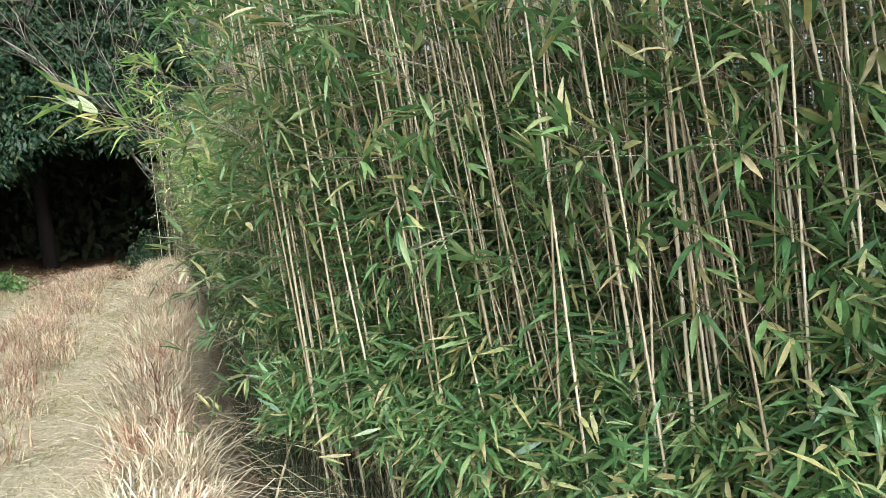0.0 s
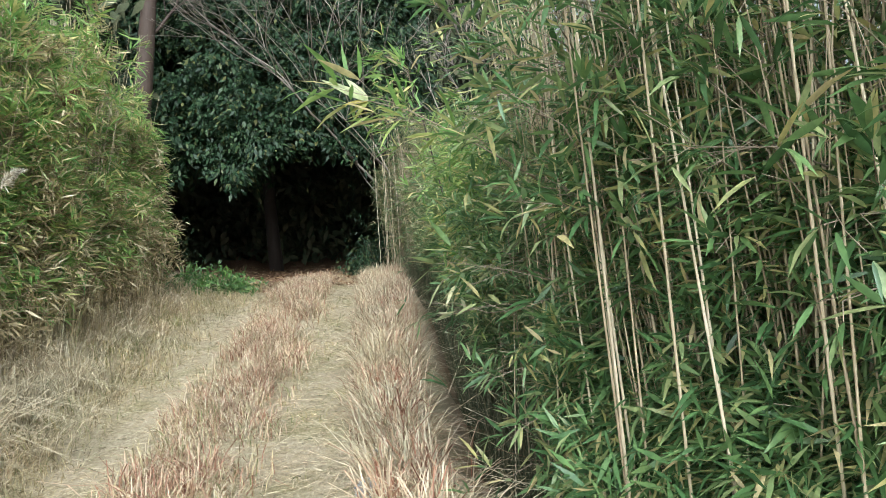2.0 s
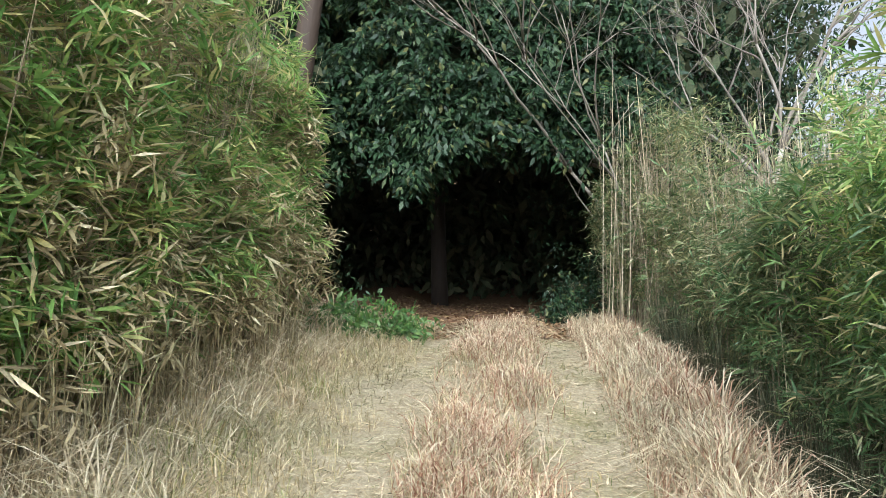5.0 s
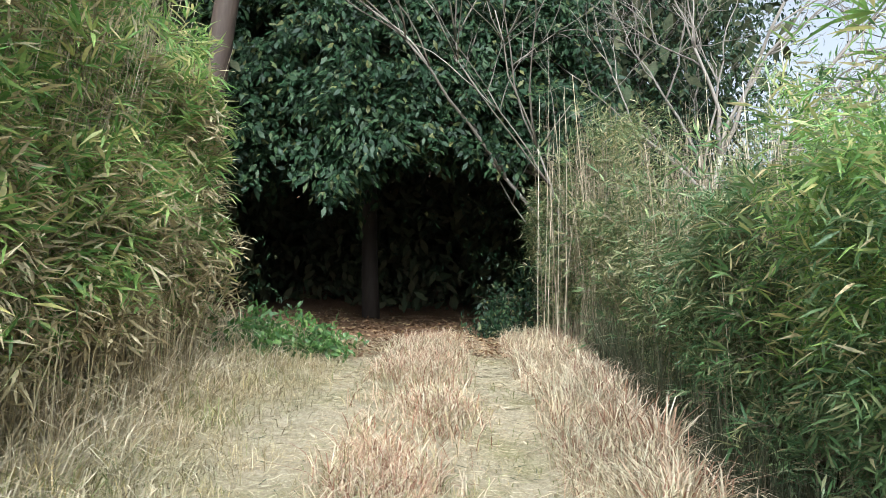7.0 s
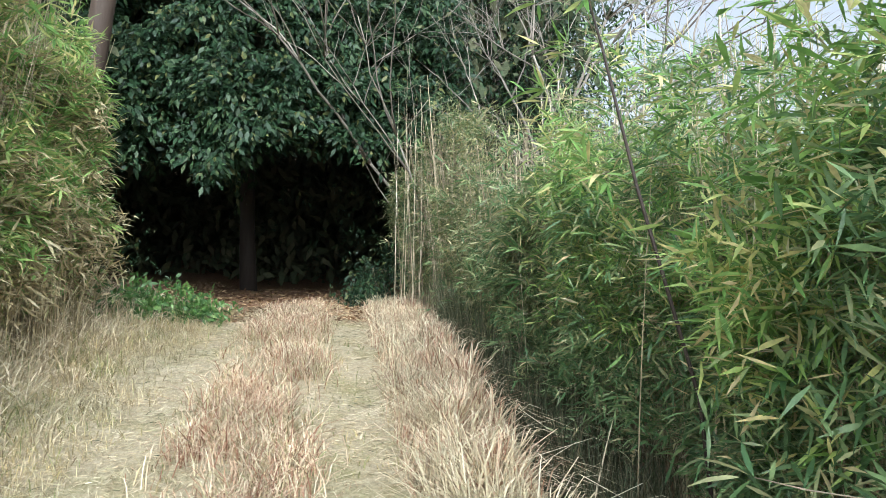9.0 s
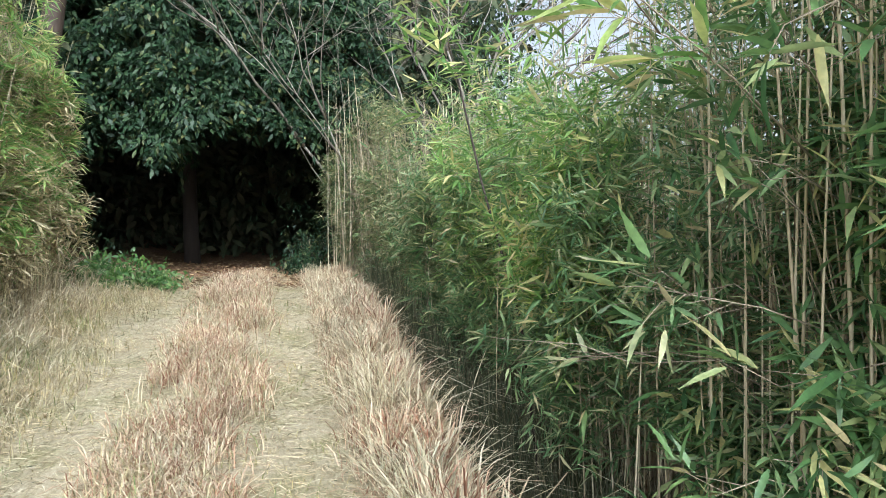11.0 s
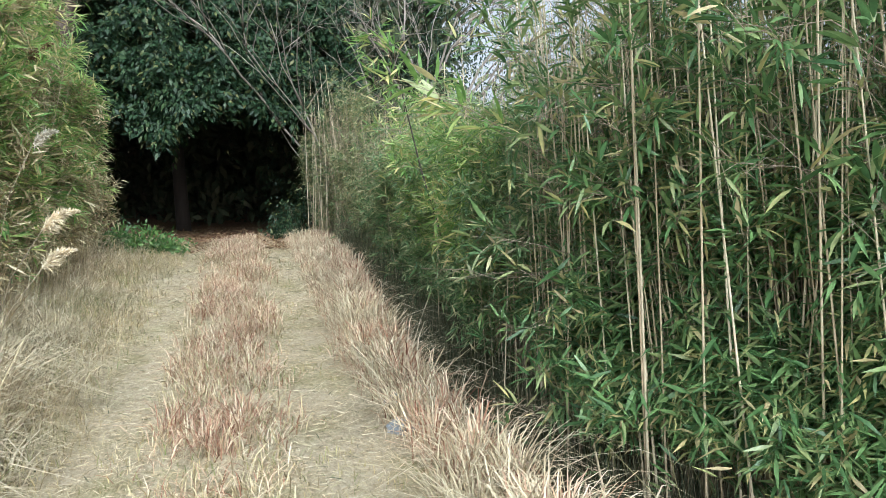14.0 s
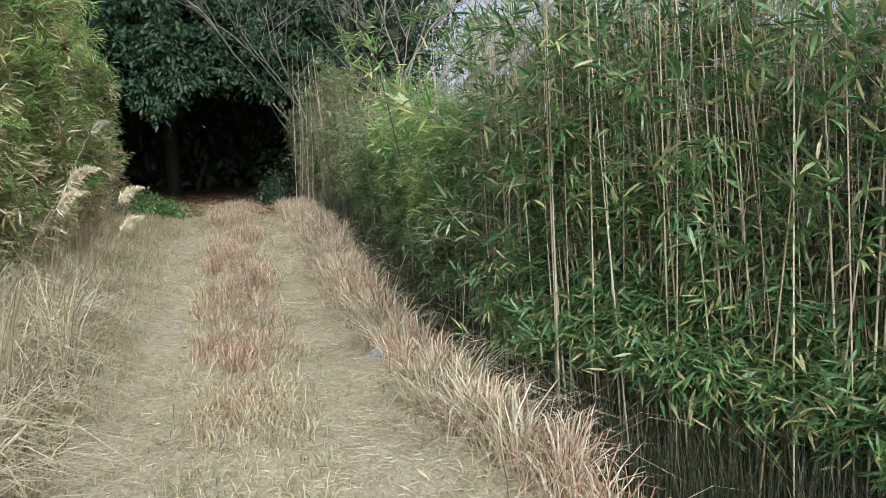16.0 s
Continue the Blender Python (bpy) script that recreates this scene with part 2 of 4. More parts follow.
def leaves(base, way, face, length, width, droop, rows=((0.0, 0.12), (0.22, 0.85), (0.6, 0.8)), fold=0.0):
    """Lance-shaped leaves, each bent along its length and folded along its midrib."""
    n = len(base)
    way = unit(way)
    side = unit(np.cross(way, face))
    up = np.cross(side, way)
    length, width, droop = (np.broadcast_to(np.asarray(a, float), (n,))[:, None] for a in (length, width, droop))
    cols, tri, k = [], [], 3 if fold else 2
    for s, w in rows:
        c = base + way * length * s - up * droop * length * s * s
        edge, lift = side * width * 0.5 * w, up * width * fold * w
        cols += [c - edge + lift, c, c + edge + lift] if fold else [c - edge, c + edge]
    cols.append(base + way * length * (1 - 0.12 * np.abs(droop)) - up * droop * length)
    for r in range(len(rows) - 1):
        for q in range(k - 1):
            a = r * k + q
            tri += [(a, a + 1, a + k + 1), (a, a + k + 1, a + k)]
    a = (len(rows) - 1) * k
    tri += [(a + q, a + q + 1, a + k) for q in range(k - 1)]
    v = np.stack(cols, 1)
    per = v.shape[1]
    t = np.asarray(tri)[None] + (np.arange(n) * per)[:, None, None]
    return v.reshape(-1, 3), t.reshape(-1, 3)


def blades(base, height, width, lean, heading):
    """Grass blades that rise and bend over; lean is the sideways reach as a share of the height."""
    n = len(base)
    h, w, q = (np.broadcast_to(np.asarray(a, float), (n,))[:, None] for a in (height, width, np.minimum(lean, 2.2)))
    d = np.stack([np.cos(heading), np.sin(heading), np.zeros(n)], 1)
    turn = heading + np.pi / 2 + rng.uniform(-0.8, 0.8, n)
    s = np.stack([np.cos(turn), np.sin(turn), np.zeros(n)], 1) * w * 0.5
    z = np.array([0, 0, 1.0])
    a, b = base + z * h * 0.5 + d * h * q * 0.22, base + z * h * (0.98 - 0.28 * q) + d * h * q
    m = base + z * h * 0.84 * (1 - 0.1 * q) + d * h * q * 0.58
    v = np.stack([base - s, base + s, a - s, a + s, m - s * 0.75, m + s * 0.75, b], 1)
    t = np.array([(0, 1, 3), (0, 3, 2), (2, 3, 5), (2, 5, 4), (4, 5, 6)])[None] + (np.arange(n) * 7)[:, None, None]
    return v.reshape(-1, 3), t.reshape(-1, 3)


def canes(base, height, radius, lean, bend, sides=4, levels=6):
    """Thin tapering stems; lean and bend are sideways offsets at the top."""
    n = len(base)
    s = np.linspace(0, 1, levels)
    h, r = (np.broadcast_to(np.asarray(a, float), (n,)) for a in (height, radius))
    axis = base[:, None] + s[None, :, None] * lean[:, None] + (s * s)[None, :, None] * bend[:, None]
    axis[:, :, 2] += s[None] * h[:, None]
    a = np.arange(sides) * 2 * np.pi / sides
    ring = np.stack([np.cos(a), np.sin(a), np.zeros(sides)], 1)
    rad = r[:, None] * (1.0 - 0.75 * s[None])
    v = axis[:, :, None] + ring[None, None] * rad[:, :, None, None]
    tri = []
    for k in range(levels - 1):
        for j in range(sides):
            p, q = k * sides + j, k * sides + (j + 1) % sides
            tri += [(p, q, q + sides), (p, q + sides, p + sides)]
    t = np.asarray(tri)[None] + (np.arange(n) * levels * sides)[:, None, None]
    return v.reshape(-1, 3), t.reshape(-1, 3)


def tube(points, radii, sides=6, node_every=0):
    """A round stem through points, with a swollen ring at every node."""
    p, r = np.asarray(points, float), np.asarray(radii, float)
    d = unit(np.gradient(p, axis=0))
    e = np.array([1.0, 0, 0]) if abs(d[0][0]) < 0.8 else np.array([0, 1.0, 0])
    u = unit(np.cross(d, e))
    w = np.cross(d, u)
    a = np.arange(sides) * 2 * np.pi / sides
    v = p[:, None] + r[:, None, None] * (np.cos(a)[None, :, None] * u[:, None] + np.sin(a)[None, :, None] * w[:, None])
    tri = []
    for k in range(len(p) - 1):
        for j in range(sides):
            q, o = k * sides + j, k * sides + (j + 1) % sides
            tri += [(q, o, o + sides), (q, o + sides, q + sides)]
    n = len(p) * sides
    v = np.concatenate([v.reshape(-1, 3), p[:1], p[-1:]])
    for j in range(sides):
        tri += [((j + 1) % sides, j, n), (n - sides + j, n - sides + (j + 1) % sides, n + 1)]
    return v, np.asarray(tri)


def part(name, mesh, parent, m=None, label=""):
    ob = new(name, mesh)
    ob.parent = parent
    if m is not None:
        ob.matrix_local = m
    return tagged(ob, label) if label else ob


# ---- the lie of the land ----
GROUND_Y = (-30, -6, -1.5, -0.8, 0, 1, 2, 4, 6, 8, 9, 10, 12, 14, 16, 20, 26)
GROUND_Z = (1.2, 0.6, 0.30, 0.20, 0.09, 0.02, 0.0, 0.06, 0.20, 0.42, 0.53, 0.69, 0.80, 0.93, 1.0, 1.06, 1.2)
RUT_LEFT, RUT_RIGHT = -2.08, -0.74


def step(a, b, x):
    s = np.clip((x - a) / (b - a), 0, 1)
    return s * s * (3 - 2 * s)


def hedge_line(y):
    """x of the foot of the bamboo that borders the track: it draws back where the verge widens."""
    y = np.asarray(y, float)
    return np.interp(y, (-6, -2, 0, 1.2, 2.0, 2.7, 3.5, 4.5, 6, 8, 10, 12.5, 14.5, 18), (4.9, 3.9, 2.85, 2.1, 1.66, 1.28, 0.93, 0.92, 0.9, 0.9, 0.88, 0.62, 0.12, 0.3))


def verge_edge(y):
    """x of the brink where the grassy verge drops into the ditch."""
    return np.interp(y, (1.5, 2.5, 4.0, 5.0, 6.2, 7.5, 9.0, 14.0), (0.10, 0.06, -0.05, -0.10, -0.10, -0.02, 0.05, 0.08))


def ground_z(x, y):
    x, y = np.asarray(x, float), np.asarray(y, float)
    z = np.interp(y, GROUND_Y, GROUND_Z)
    rut = np.exp(-((x - RUT_LEFT) / 0.2) ** 2) + np.exp(-((x - RUT_RIGHT) / 0.2) ** 2)
    z = z - 0.035 * rut * step(-8, -3, y) * (1 - step(15, 19, y))
    z = z + 0.16 * step(-2.6, -3.8, x)
    edge = verge_edge(y)
    ditch = step(edge + 0.05, edge + 0.5, x) * (1 - step(3.0, 6.0, x)) * (1 - step(11.5, 14.0, y)) * step(-9, -5, y)
    z = z - 0.58 * ditch
    z = z + 0.02 * np.sin(3.1 * x + 1.7 * y) * np.sin(2.3 * y - 1.1 * x)
    hill = step(19, 70, y) * (1 - step(5, 26, x)) * step(-160, -60, x)
    return z + 11 * hill * (1 - step(70, 220, y)) - 1.0 * step(8, 40, x) * (1 - step(15, 60, y))


def ground_sheet():
    xs = np.concatenate([[-900, -400, -180, -90, -50, -30, -20, -14, -10, -8], np.arange(-7, 4.5, 0.12), [5, 6, 8, 11, 15, 22, 32, 50, 90, 180, 400, 900]])
    ys = np.concatenate([[-900, -400, -180, -90, -50, -30, -18, -12, -8, -6], np.arange(-5, 19, 0.16), [20, 22, 25, 29, 34, 40, 50, 62, 80, 110, 160, 230, 400, 900]])
    gx, gy = np.meshgrid(xs, ys)
    near = np.exp(-(np.maximum(np.abs(gx) - 7, 0) + np.maximum(np.abs(gy - 7) - 11, 0)))
    gz = ground_z(gx, gy) + near * rng.normal(0, 0.006, gx.shape)
    w, h = len(xs), len(ys)
    i = (np.arange(h - 1)[:, None] * w + np.arange(w - 1)[None]).ravel()
    t = np.concatenate([np.stack([i, i + 1, i + w + 1], 1), np.stack([i, i + w + 1, i + w], 1)])
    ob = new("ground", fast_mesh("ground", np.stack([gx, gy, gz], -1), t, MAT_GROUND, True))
    return tagged(ob, "straw-covered farm track with two worn wheel ruts", "ground", kind="structure")


ground_sheet()


def on_ground(x, y, dz=0.0):
    return np.stack([x, y, ground_z(x, y) + dz], 1)


# ---- grasses ----
def grass(name, label, x, y, height, width, lean, material, heading=None):
    head = rng.uniform(0, 2 * np.pi, len(x)) if heading is None else heading
    v, t = blades(on_ground(x, y, -0.01), height, width, lean, head)
    return tagged(new(name, fast_mesh(name, v, t, material)), label, "grass", kind="stuff")


def patchy(x, y, scale, share):
    """Keeps a share of the places, in patches."""
    f = np.array([noise.noise((a * scale, b * scale, share * 7)) for a, b in zip(x, y)])
    return f > np.quantile(f, 1 - share)


def clumped(n, x0, x1, y0, y1, spread, per):
    """Places in tufts."""
    k = max(1, n // per)
    cx, cy = rng.uniform(x0, x1, k), rng.uniform(y0, y1, k)
    return np.repeat(cx, per) + rng.normal(0, spread, k * per), np.repeat(cy, per) + rng.normal(0, spread, k * per)


# flattened straw over the whole track
n = 110000
x, y = rng.uniform(-4.2, 0.12, n), rng.uniform(-0.6, 14.0, n)
a, k = rng.normal(1.3, 1.5, n), rng.uniform(0.03, 0.12, n)
v, t = leaves(on_ground(x, y, rng.uniform(0.004, 0.02, n)), np.stack([np.cos(a), np.sin(a), rng.uniform(0.0, 0.18, n)], 1), np.c_[rng.normal(0, 0.5, (n, 2)), np.ones(n)], k, rng.uniform(0.003, 0.006, n), rng.uniform(0.05, 0.35, n), ((0.0, 0.6), (0.45, 1.0)))
tagged(new("flattened_straw", fast_mesh("flattened_straw", v, t, MAT_FLAT_STRAW)), "pale flattened straw lying over the track", "straw", kind="stuff")

# bleached and dull dead blades lying loose on the straw
for name, label, mat, n in (("bleached_blades", "bleached dead grass blades lying on the track", MAT_PALE_STRAW, 9000), ("dull_blades", "dull grey-green dead blades lying on the track", MAT_DULL_SHADED, 1500)):
    x, y = rng.uniform(-2.9, -0.25, n), rng.uniform(0.0, 13.0, n)
    a = rng.uniform(0, 6.28, n)
    v, t = leaves(on_ground(x, y, rng.uniform(0.012, 0.026, n)), np.stack([np.cos(a), np.sin(a), rng.uniform(-0.05, 0.35, n)], 1), np.c_[rng.normal(0, 0.5, (n, 2)), np.ones(n)], rng.uniform(0.03, 0.11, n), rng.uniform(0.003, 0.006, n), rng.uniform(0.05, 0.4, n), ((0.0, 0.6), (0.45, 1.0)))
    tagged(new(name, fast_mesh(name, v, t, mat)), label, "straw", kind="stuff")

# ridge between the ruts
x, y = clumped(24000, -1.70, -1.05, 3.0, 13.6, 0.075, 14)
keep = (patchy(x, y, 1.6, 0.72) | (rng.uniform(0, 1, len(x)) < 0.15)) & (rng.uniform(0, 1, len(x)) < 0.25 + 0.75 * step(3.8, 6.6, y))
x, y = x[keep], y[keep]
pale = rng.uniform(0, 1, len(x)) < 0.32
grass("ridge_straw", "pale straw mixed into the russet ridge grass", x[pale], y[pale], rng.uniform(0.04, 0.19, pale.sum()), 0.0065, rng.uniform(0.2, 1.6, pale.sum()), MAT_STRAW)
x, y = x[~pale], y[~pale]
grass("ridge_grass", "russet dry grass on the ridge between ruts", x, y, rng.uniform(0.05, 0.23, len(x)) * (0.75 + 0.25 * step(5, 8, y)), rng.uniform(0.004, 0.007, len(x)), rng.gamma(2.2, 0.55, len(x)), MAT_RUSSET)
x, y = clumped(1100, -1.80, -1.12, 0.0, 4.2, 0.06, 8)
grass("ridge_stubble", "sparse low straw between the ruts", x, y, rng.uniform(0.04, 0.12, len(x)), 0.006, rng.uniform(0.3, 1.2, len(x)), MAT_STRAW)

# verge beside the ditch
x, y = clumped(26000, -0.58, 0.06, 1.6, 13.8, 0.05, 15)
keep = (x > np.interp(y, (2, 4, 6, 8), (-0.18, -0.34, -0.5, -0.56)) + rng.normal(0, 0.05, len(x))) & (x < verge_edge(y) + rng.normal(0, 0.03, len(x)))
x, y = x[keep], y[keep]
pale = rng.uniform(0, 1, len(x)) < 0.24
grass("verge_straw", "pale straw mixed into the russet verge grass", x[pale], y[pale], rng.uniform(0.08, 0.32, pale.sum()), 0.006, rng.uniform(0.2, 1.7, pale.sum()), MAT_PALE_STRAW)
x, y = x[~pale], y[~pale]
tall = (0.55 + 0.45 * step(-0.4, 0.2, x))
grass("verge_grass", "russet and straw grass on the verge by the ditch", x, y, rng.uniform(0.10, 0.34, len(x)) * tall, rng.uniform(0.004, 0.0075, len(x)), rng.gamma(2.0, 0.48, len(x)), MAT_RUSSET)

# left verge, taller towards the thicket
x, y = clumped(14000, -4.3, -2.35, 0.5, 13.0, 0.06, 11)
keep = x < -2.3
x, y = x[keep], y[keep]
tall = (0.3 + 0.7 * step(-2.3, -3.3, x)) * (1.25 - 0.6 * step(5.0, 8.0, y))
grass("left_verge_grass", "long pale dry grass in front of the thicket", x, y, rng.uniform(0.15, 0.62, len(x)) * tall, rng.uniform(0.005, 0.010, len(x)), rng.gamma(2.6, 0.5, len(x)), MAT_PALE_STRAW, rng.normal(-0.3, 1.3, len(x)))
x, y = clumped(5000, -4.3, -2.45, 2.0, 13.0, 0.08, 9)
grass("left_verge_sedge", "half green grass mixed into the pale verge", x, y, rng.uniform(0.06, 0.24, len(x)), 0.006, rng.uniform(0.4, 1.5, len(x)), MAT_SEDGE)


x, y = clumped(9000, -2.75, -0.45, 1.0, 13.5, 0.06, 5)
keep = patchy(x, y, 0.9, 0.6)
x, y = x[keep], y[keep]
rut = np.minimum(np.abs(x - RUT_LEFT), np.abs(x - RUT_RIGHT))
grass("track_stubble", "short straw stubble scattered over the track", x, y, rng.uniform(0.02, 0.10, len(x)) * np.clip(rut / 0.25, 0.25, 1), 0.0045, rng.gamma(2.2, 0.45, len(x)), MAT_STRAW)
x, y = clumped(8000, -2.95, -2.15, 3.5, 13.4, 0.07, 6)
grass("rut_edge_grass", "low straw grass thinning out beside the rut", x, y, rng.uniform(0.03, 0.14, len(x)), 0.0045, rng.gamma(2.4, 0.5, len(x)), MAT_STRAW)
x, y = clumped(3200, -2.9, -0.3, 2.0, 13.0, 0.07, 8)
x, y = np.r_[x, rng.normal(-2.45, 0.13, 700)], np.r_[y, rng.normal(3.6, 0.5, 700)]
keep = patchy(x, y, 1.1, 0.5)
grass("green_sprouts", "thin patches of low green grass in the straw", x[keep], y[keep], rng.uniform(0.03, 0.09, keep.sum()), 0.005, rng.uniform(0.2, 1.0, keep.sum()), MAT_SEDGE)


def tuft_mesh(name, count, high, spread, material, lean=0.7):
    a = rng.uniform(0, 2 * np.pi, count)
    r = np.abs(rng.normal(0, spread, count))
    base = np.stack([r * np.cos(a), r * np.sin(a), np.full(count, -0.02)], 1)
    v, t = blades(base, rng.uniform(0.5, 1.0, count) * high, rng.uniform(0.006, 0.010, count), rng.gamma(2.5, lean * 0.26, count), a + rng.normal(0, 0.9, count))
    return fast_mesh(name, v, t, material)


TUFTS = [tuft_mesh("grass_tuft", 42, 0.42, 0.06, MAT_RUSSET, 1.0), tuft_mesh("grass_tuft", 60, 0.52, 0.08, MAT_PALE_STRAW, 1.6), tuft_mesh("grass_tuft", 34, 0.36, 0.06, MAT_RUSSET, 1.2), tuft_mesh("grass_tuft", 56, 0.34, 0.09, MAT_RED_GRASS, 1.3)]


def tufts(count, x0, x1, y0, y1, label, kinds, scale=(0.75, 1.15)):
    for _ in range(count):
        x, y = rng.uniform(x0, x1), rng.uniform(y0, y1)
        x = x + (float(verge_edge(y)) - 0.08 if x > -1 else 0.0)
        ob = new("grass_tuft", TUFTS[kinds[rng.integers(len(kinds))]])
        ob.matrix_world = Matrix.LocRotScale((x, y, float(ground_z(x, y)) - 0.005), Euler((0, 0, rng.uniform(0, 6.28))), Vector((1, 1, 1)) * rng.uniform(*scale))
        tagged(ob, label, "grass tuft", "grass tufts of the verge")


tufts(60, -0.2, 0.09, 2.0, 9.5, "russet dry grass tuft at the ditch edge", (0, 2))
tufts(30, -0.3, 0.06, 2.4, 8.5, "long pale dry grass tuft at the ditch edge", (1,), (0.7, 0.95))
tufts(85, -3.7, -2.6, 1.6, 5.6, "long pale arching grass tuft before the thicket", (1,), (0.85, 1.3))
tufts(26, -3.4, -2.5, 4.5, 7.4, "long pale arching grass tuft before the thicket", (1,), (0.6, 0.95))

tufts(12, -1.66, -1.2, 4.4, 8.5, "deep russet dry grass tuft between the ruts", (3,), (0.5, 0.8))

# ---- bamboo ----
def bamboo_leaf_set(n, at, out, spread, size, fold):
    """n leaves that fan out from one twig end."""
    way = unit(out + rng.normal(0, spread, (n, 3)) + np.array([0, 0, 0.05]))
    face = unit(np.array([0, -0.15, 1.0]) + rng.normal(0, 0.4, (n, 3)))
    base = at + way * rng.uniform(0.0, 0.03, (n, 1))
    length = rng.uniform(0.65, 1.15, n) * size
    return leaves(base, way, face, length, length * rng.uniform(0.12, 0.165, n), rng.uniform(-0.05, 0.4, n),
                  rows=((0.0, 0.2), (0.2, 0.9), (0.55, 0.9)) if fold else ((0.0, 0.15), (0.25, 0.95), (0.65, 0.75)), fold=fold)


def spray_data(fold=0.12, ends=3, size=0.17):
    """A side branch along +x: twigs, and leaves in fans."""
    twigs, foliage = [], []
    reach = rng.uniform(0.22, 0.42)
    main = np.array([(0, 0, 0), (reach * 0.4, rng.normal(0, 0.02), 0.07), (reach, rng.normal(0, 0.04), 0.08 + rng.normal(0, 0.04))])
    twigs.append(tube(main, (0.0028, 0.002, 0.0013), 3))
    for k in range(ends):
        a = main[2] if k == 0 else main[1] + (main[2] - main[1]) * rng.uniform(0.1, 0.7)
        d = unit(np.array([1.0, rng.normal(0, 0.6), rng.normal(0.05, 0.4)]))
        e = a + d * rng.uniform(0.05, 0.13)
        twigs.append(tube(np.array([a, (a + e) / 2, e]), (0.0016, 0.0013, 0.001), 3))
        foliage.append(bamboo_leaf_set(rng.integers(3, 6), e, d, 0.55, size, fold))
    return joined(twigs), joined(foliage)


def two_tone(name, wood, leaf, wood_mat, leaf_mat):
    (v, t), k = joined([wood, leaf]), len(wood[1])
    me = fast_mesh(name, v, t, wood_mat)
    me.materials.append(leaf_mat)
    me.polygons.foreach_set("material_index", np.r_[np.zeros(k, np.int32), np.ones(len(t) - k, np.int32)])
    return me


def spray_meshes(count, leaf_mat, size):
    return [two_tone("leaf_spray", *spray_data(0.12, rng.integers(3, 6), size * rng.uniform(0.85, 1.25)), MAT_TWIG, leaf_mat) for _ in range(count)]


SPRAYS = spray_meshes(20, MAT_BAMBOO, 0.118)
SPRAYS_MID = spray_meshes(14, MAT_BAMBOO_MID, 0.108)
SPRAYS_SUN_TONED = spray_meshes(16, MAT_BAMBOO_SUN_TONED, 0.15)


def culm_mesh(height, radius, material):
    """A jointed stem: straight between nodes, with a raised ring and a rest of papery sheath at each."""
    pts, rad, z = [], [], 0.0
    bow, turn = rng.uniform(0.0, 0.10), rng.uniform(0, 6.28)
    while z < height:
        gap = rng.uniform(0.14, 0.24)
        for dz, f in ((0.0, 1.28), (0.014, 1.12), (gap - 0.012, 0.98)):
            s = (z + dz) / height
            w = radius * (1.0 - 0.6 * min(s, 1.0)) * f
            pts.append((bow * s * s * math.cos(turn), bow * s * s * math.sin(turn), z + dz - 0.05))
            rad.append(w)
        z += gap
    return fast_mesh("culm", *tube(pts, rad, 5), material, True), bow, turn


CULMS = [(h, *culm_mesh(h, r, MAT_CULM)) for h, r in ((3.0, 0.0065), (2.7, 0.006), (3.2, 0.0078), (2.4, 0.0058), (2.9, 0.0055), (2.1, 0.005), (2.6, 0.007), (3.1, 0.006))]
CULMS_GREEN = [(h, *culm_mesh(h, r, MAT_CULM_GREEN)) for h, r in ((2.9, 0.007), (2.6, 0.006), (3.1, 0.0075), (2.3, 0.006))]


def leaf_bits():
    me = [fast_mesh("leaf", *leaves(np.zeros((1, 3)), np.array([[1.0, 0, 0]]), np.array([[0, 0, 1.0]]), s, s * 0.15, d,
                                    ((0.0, 0.15), (0.12, 0.75), (0.38, 1.0), (0.7, 0.66)), 0.12), MAT_BAMBOO) for s, d in ((0.12, 0.1), (0.15, 0.3), (0.10, 0.0), (0.135, 0.5))]
    tw = [fast_mesh("twig", *spray_data(0.12, 3)[0], MAT_TWIG) for _ in range(4)]
    return me, tw


LEAF_BITS, TWIG_BITS = leaf_bits()


def bamboo(x, y, open_way, culms, sprays, count, label, group, lean=0.14, low=0.25, loose=False, tall=1.0, fan=0.85):
    """One bamboo: a jointed culm and its leafy side branches, which turn to the open side."""
    h, me, bow, turn = culms[rng.integers(len(culms))]
    z = float(ground_z(x, y))
    root = new("bamboo")
    root.matrix_world = pose(x, y, z - 0.03, math.degrees(-open_way[1] * lean * rng.uniform(0.2, 1.3)) + rng.normal(0, 2.5),
                             math.degrees(open_way[0] * lean * rng.uniform(0.2, 1.3)) + rng.normal(0, 2.5), 0) @ Matrix.Diagonal((1, 1, tall, 1))
    tagged(root, label, "bamboo", group)
    part("culm", me, root)
    az = math.atan2(open_way[1], open_way[0])
    for k in range(count):
        s = low + (0.97 - low) * ((k + rng.uniform(0, 1)) / count) ** 1.25
        a = az + rng.normal(0, fan)
        at = Vector((bow * s * s * math.cos(turn), bow * s * s * math.sin(turn), h * s))
        m = Matrix.Translation(at) @ Euler((0, rng.uniform(-0.75, 0.25), a)).to_matrix().to_4x4() @ Matrix.Diagonal((1, 1, 1.0 / tall, 1)) @ Matrix.Scale(rng.uniform(0.8, 1.2), 4)
        if loose:
            twig = part("leaf_spray", TWIG_BITS[rng.integers(4)], root, m)
            for j in range(7):
                e = Euler((rng.normal(0, 0.4), rng.normal(0.15, 0.45), rng.normal(0, 0.75)))
                part("leaf", LEAF_BITS[rng.integers(4)], twig, Matrix.Translation((rng.uniform(0.16, 0.36), rng.normal(0, 0.03), rng.uniform(0.04, 0.1))) @ e.to_matrix().to_4x4())
        else:
            part("leaf_spray", sprays[rng.integers(len(sprays))], root, m)
    return root


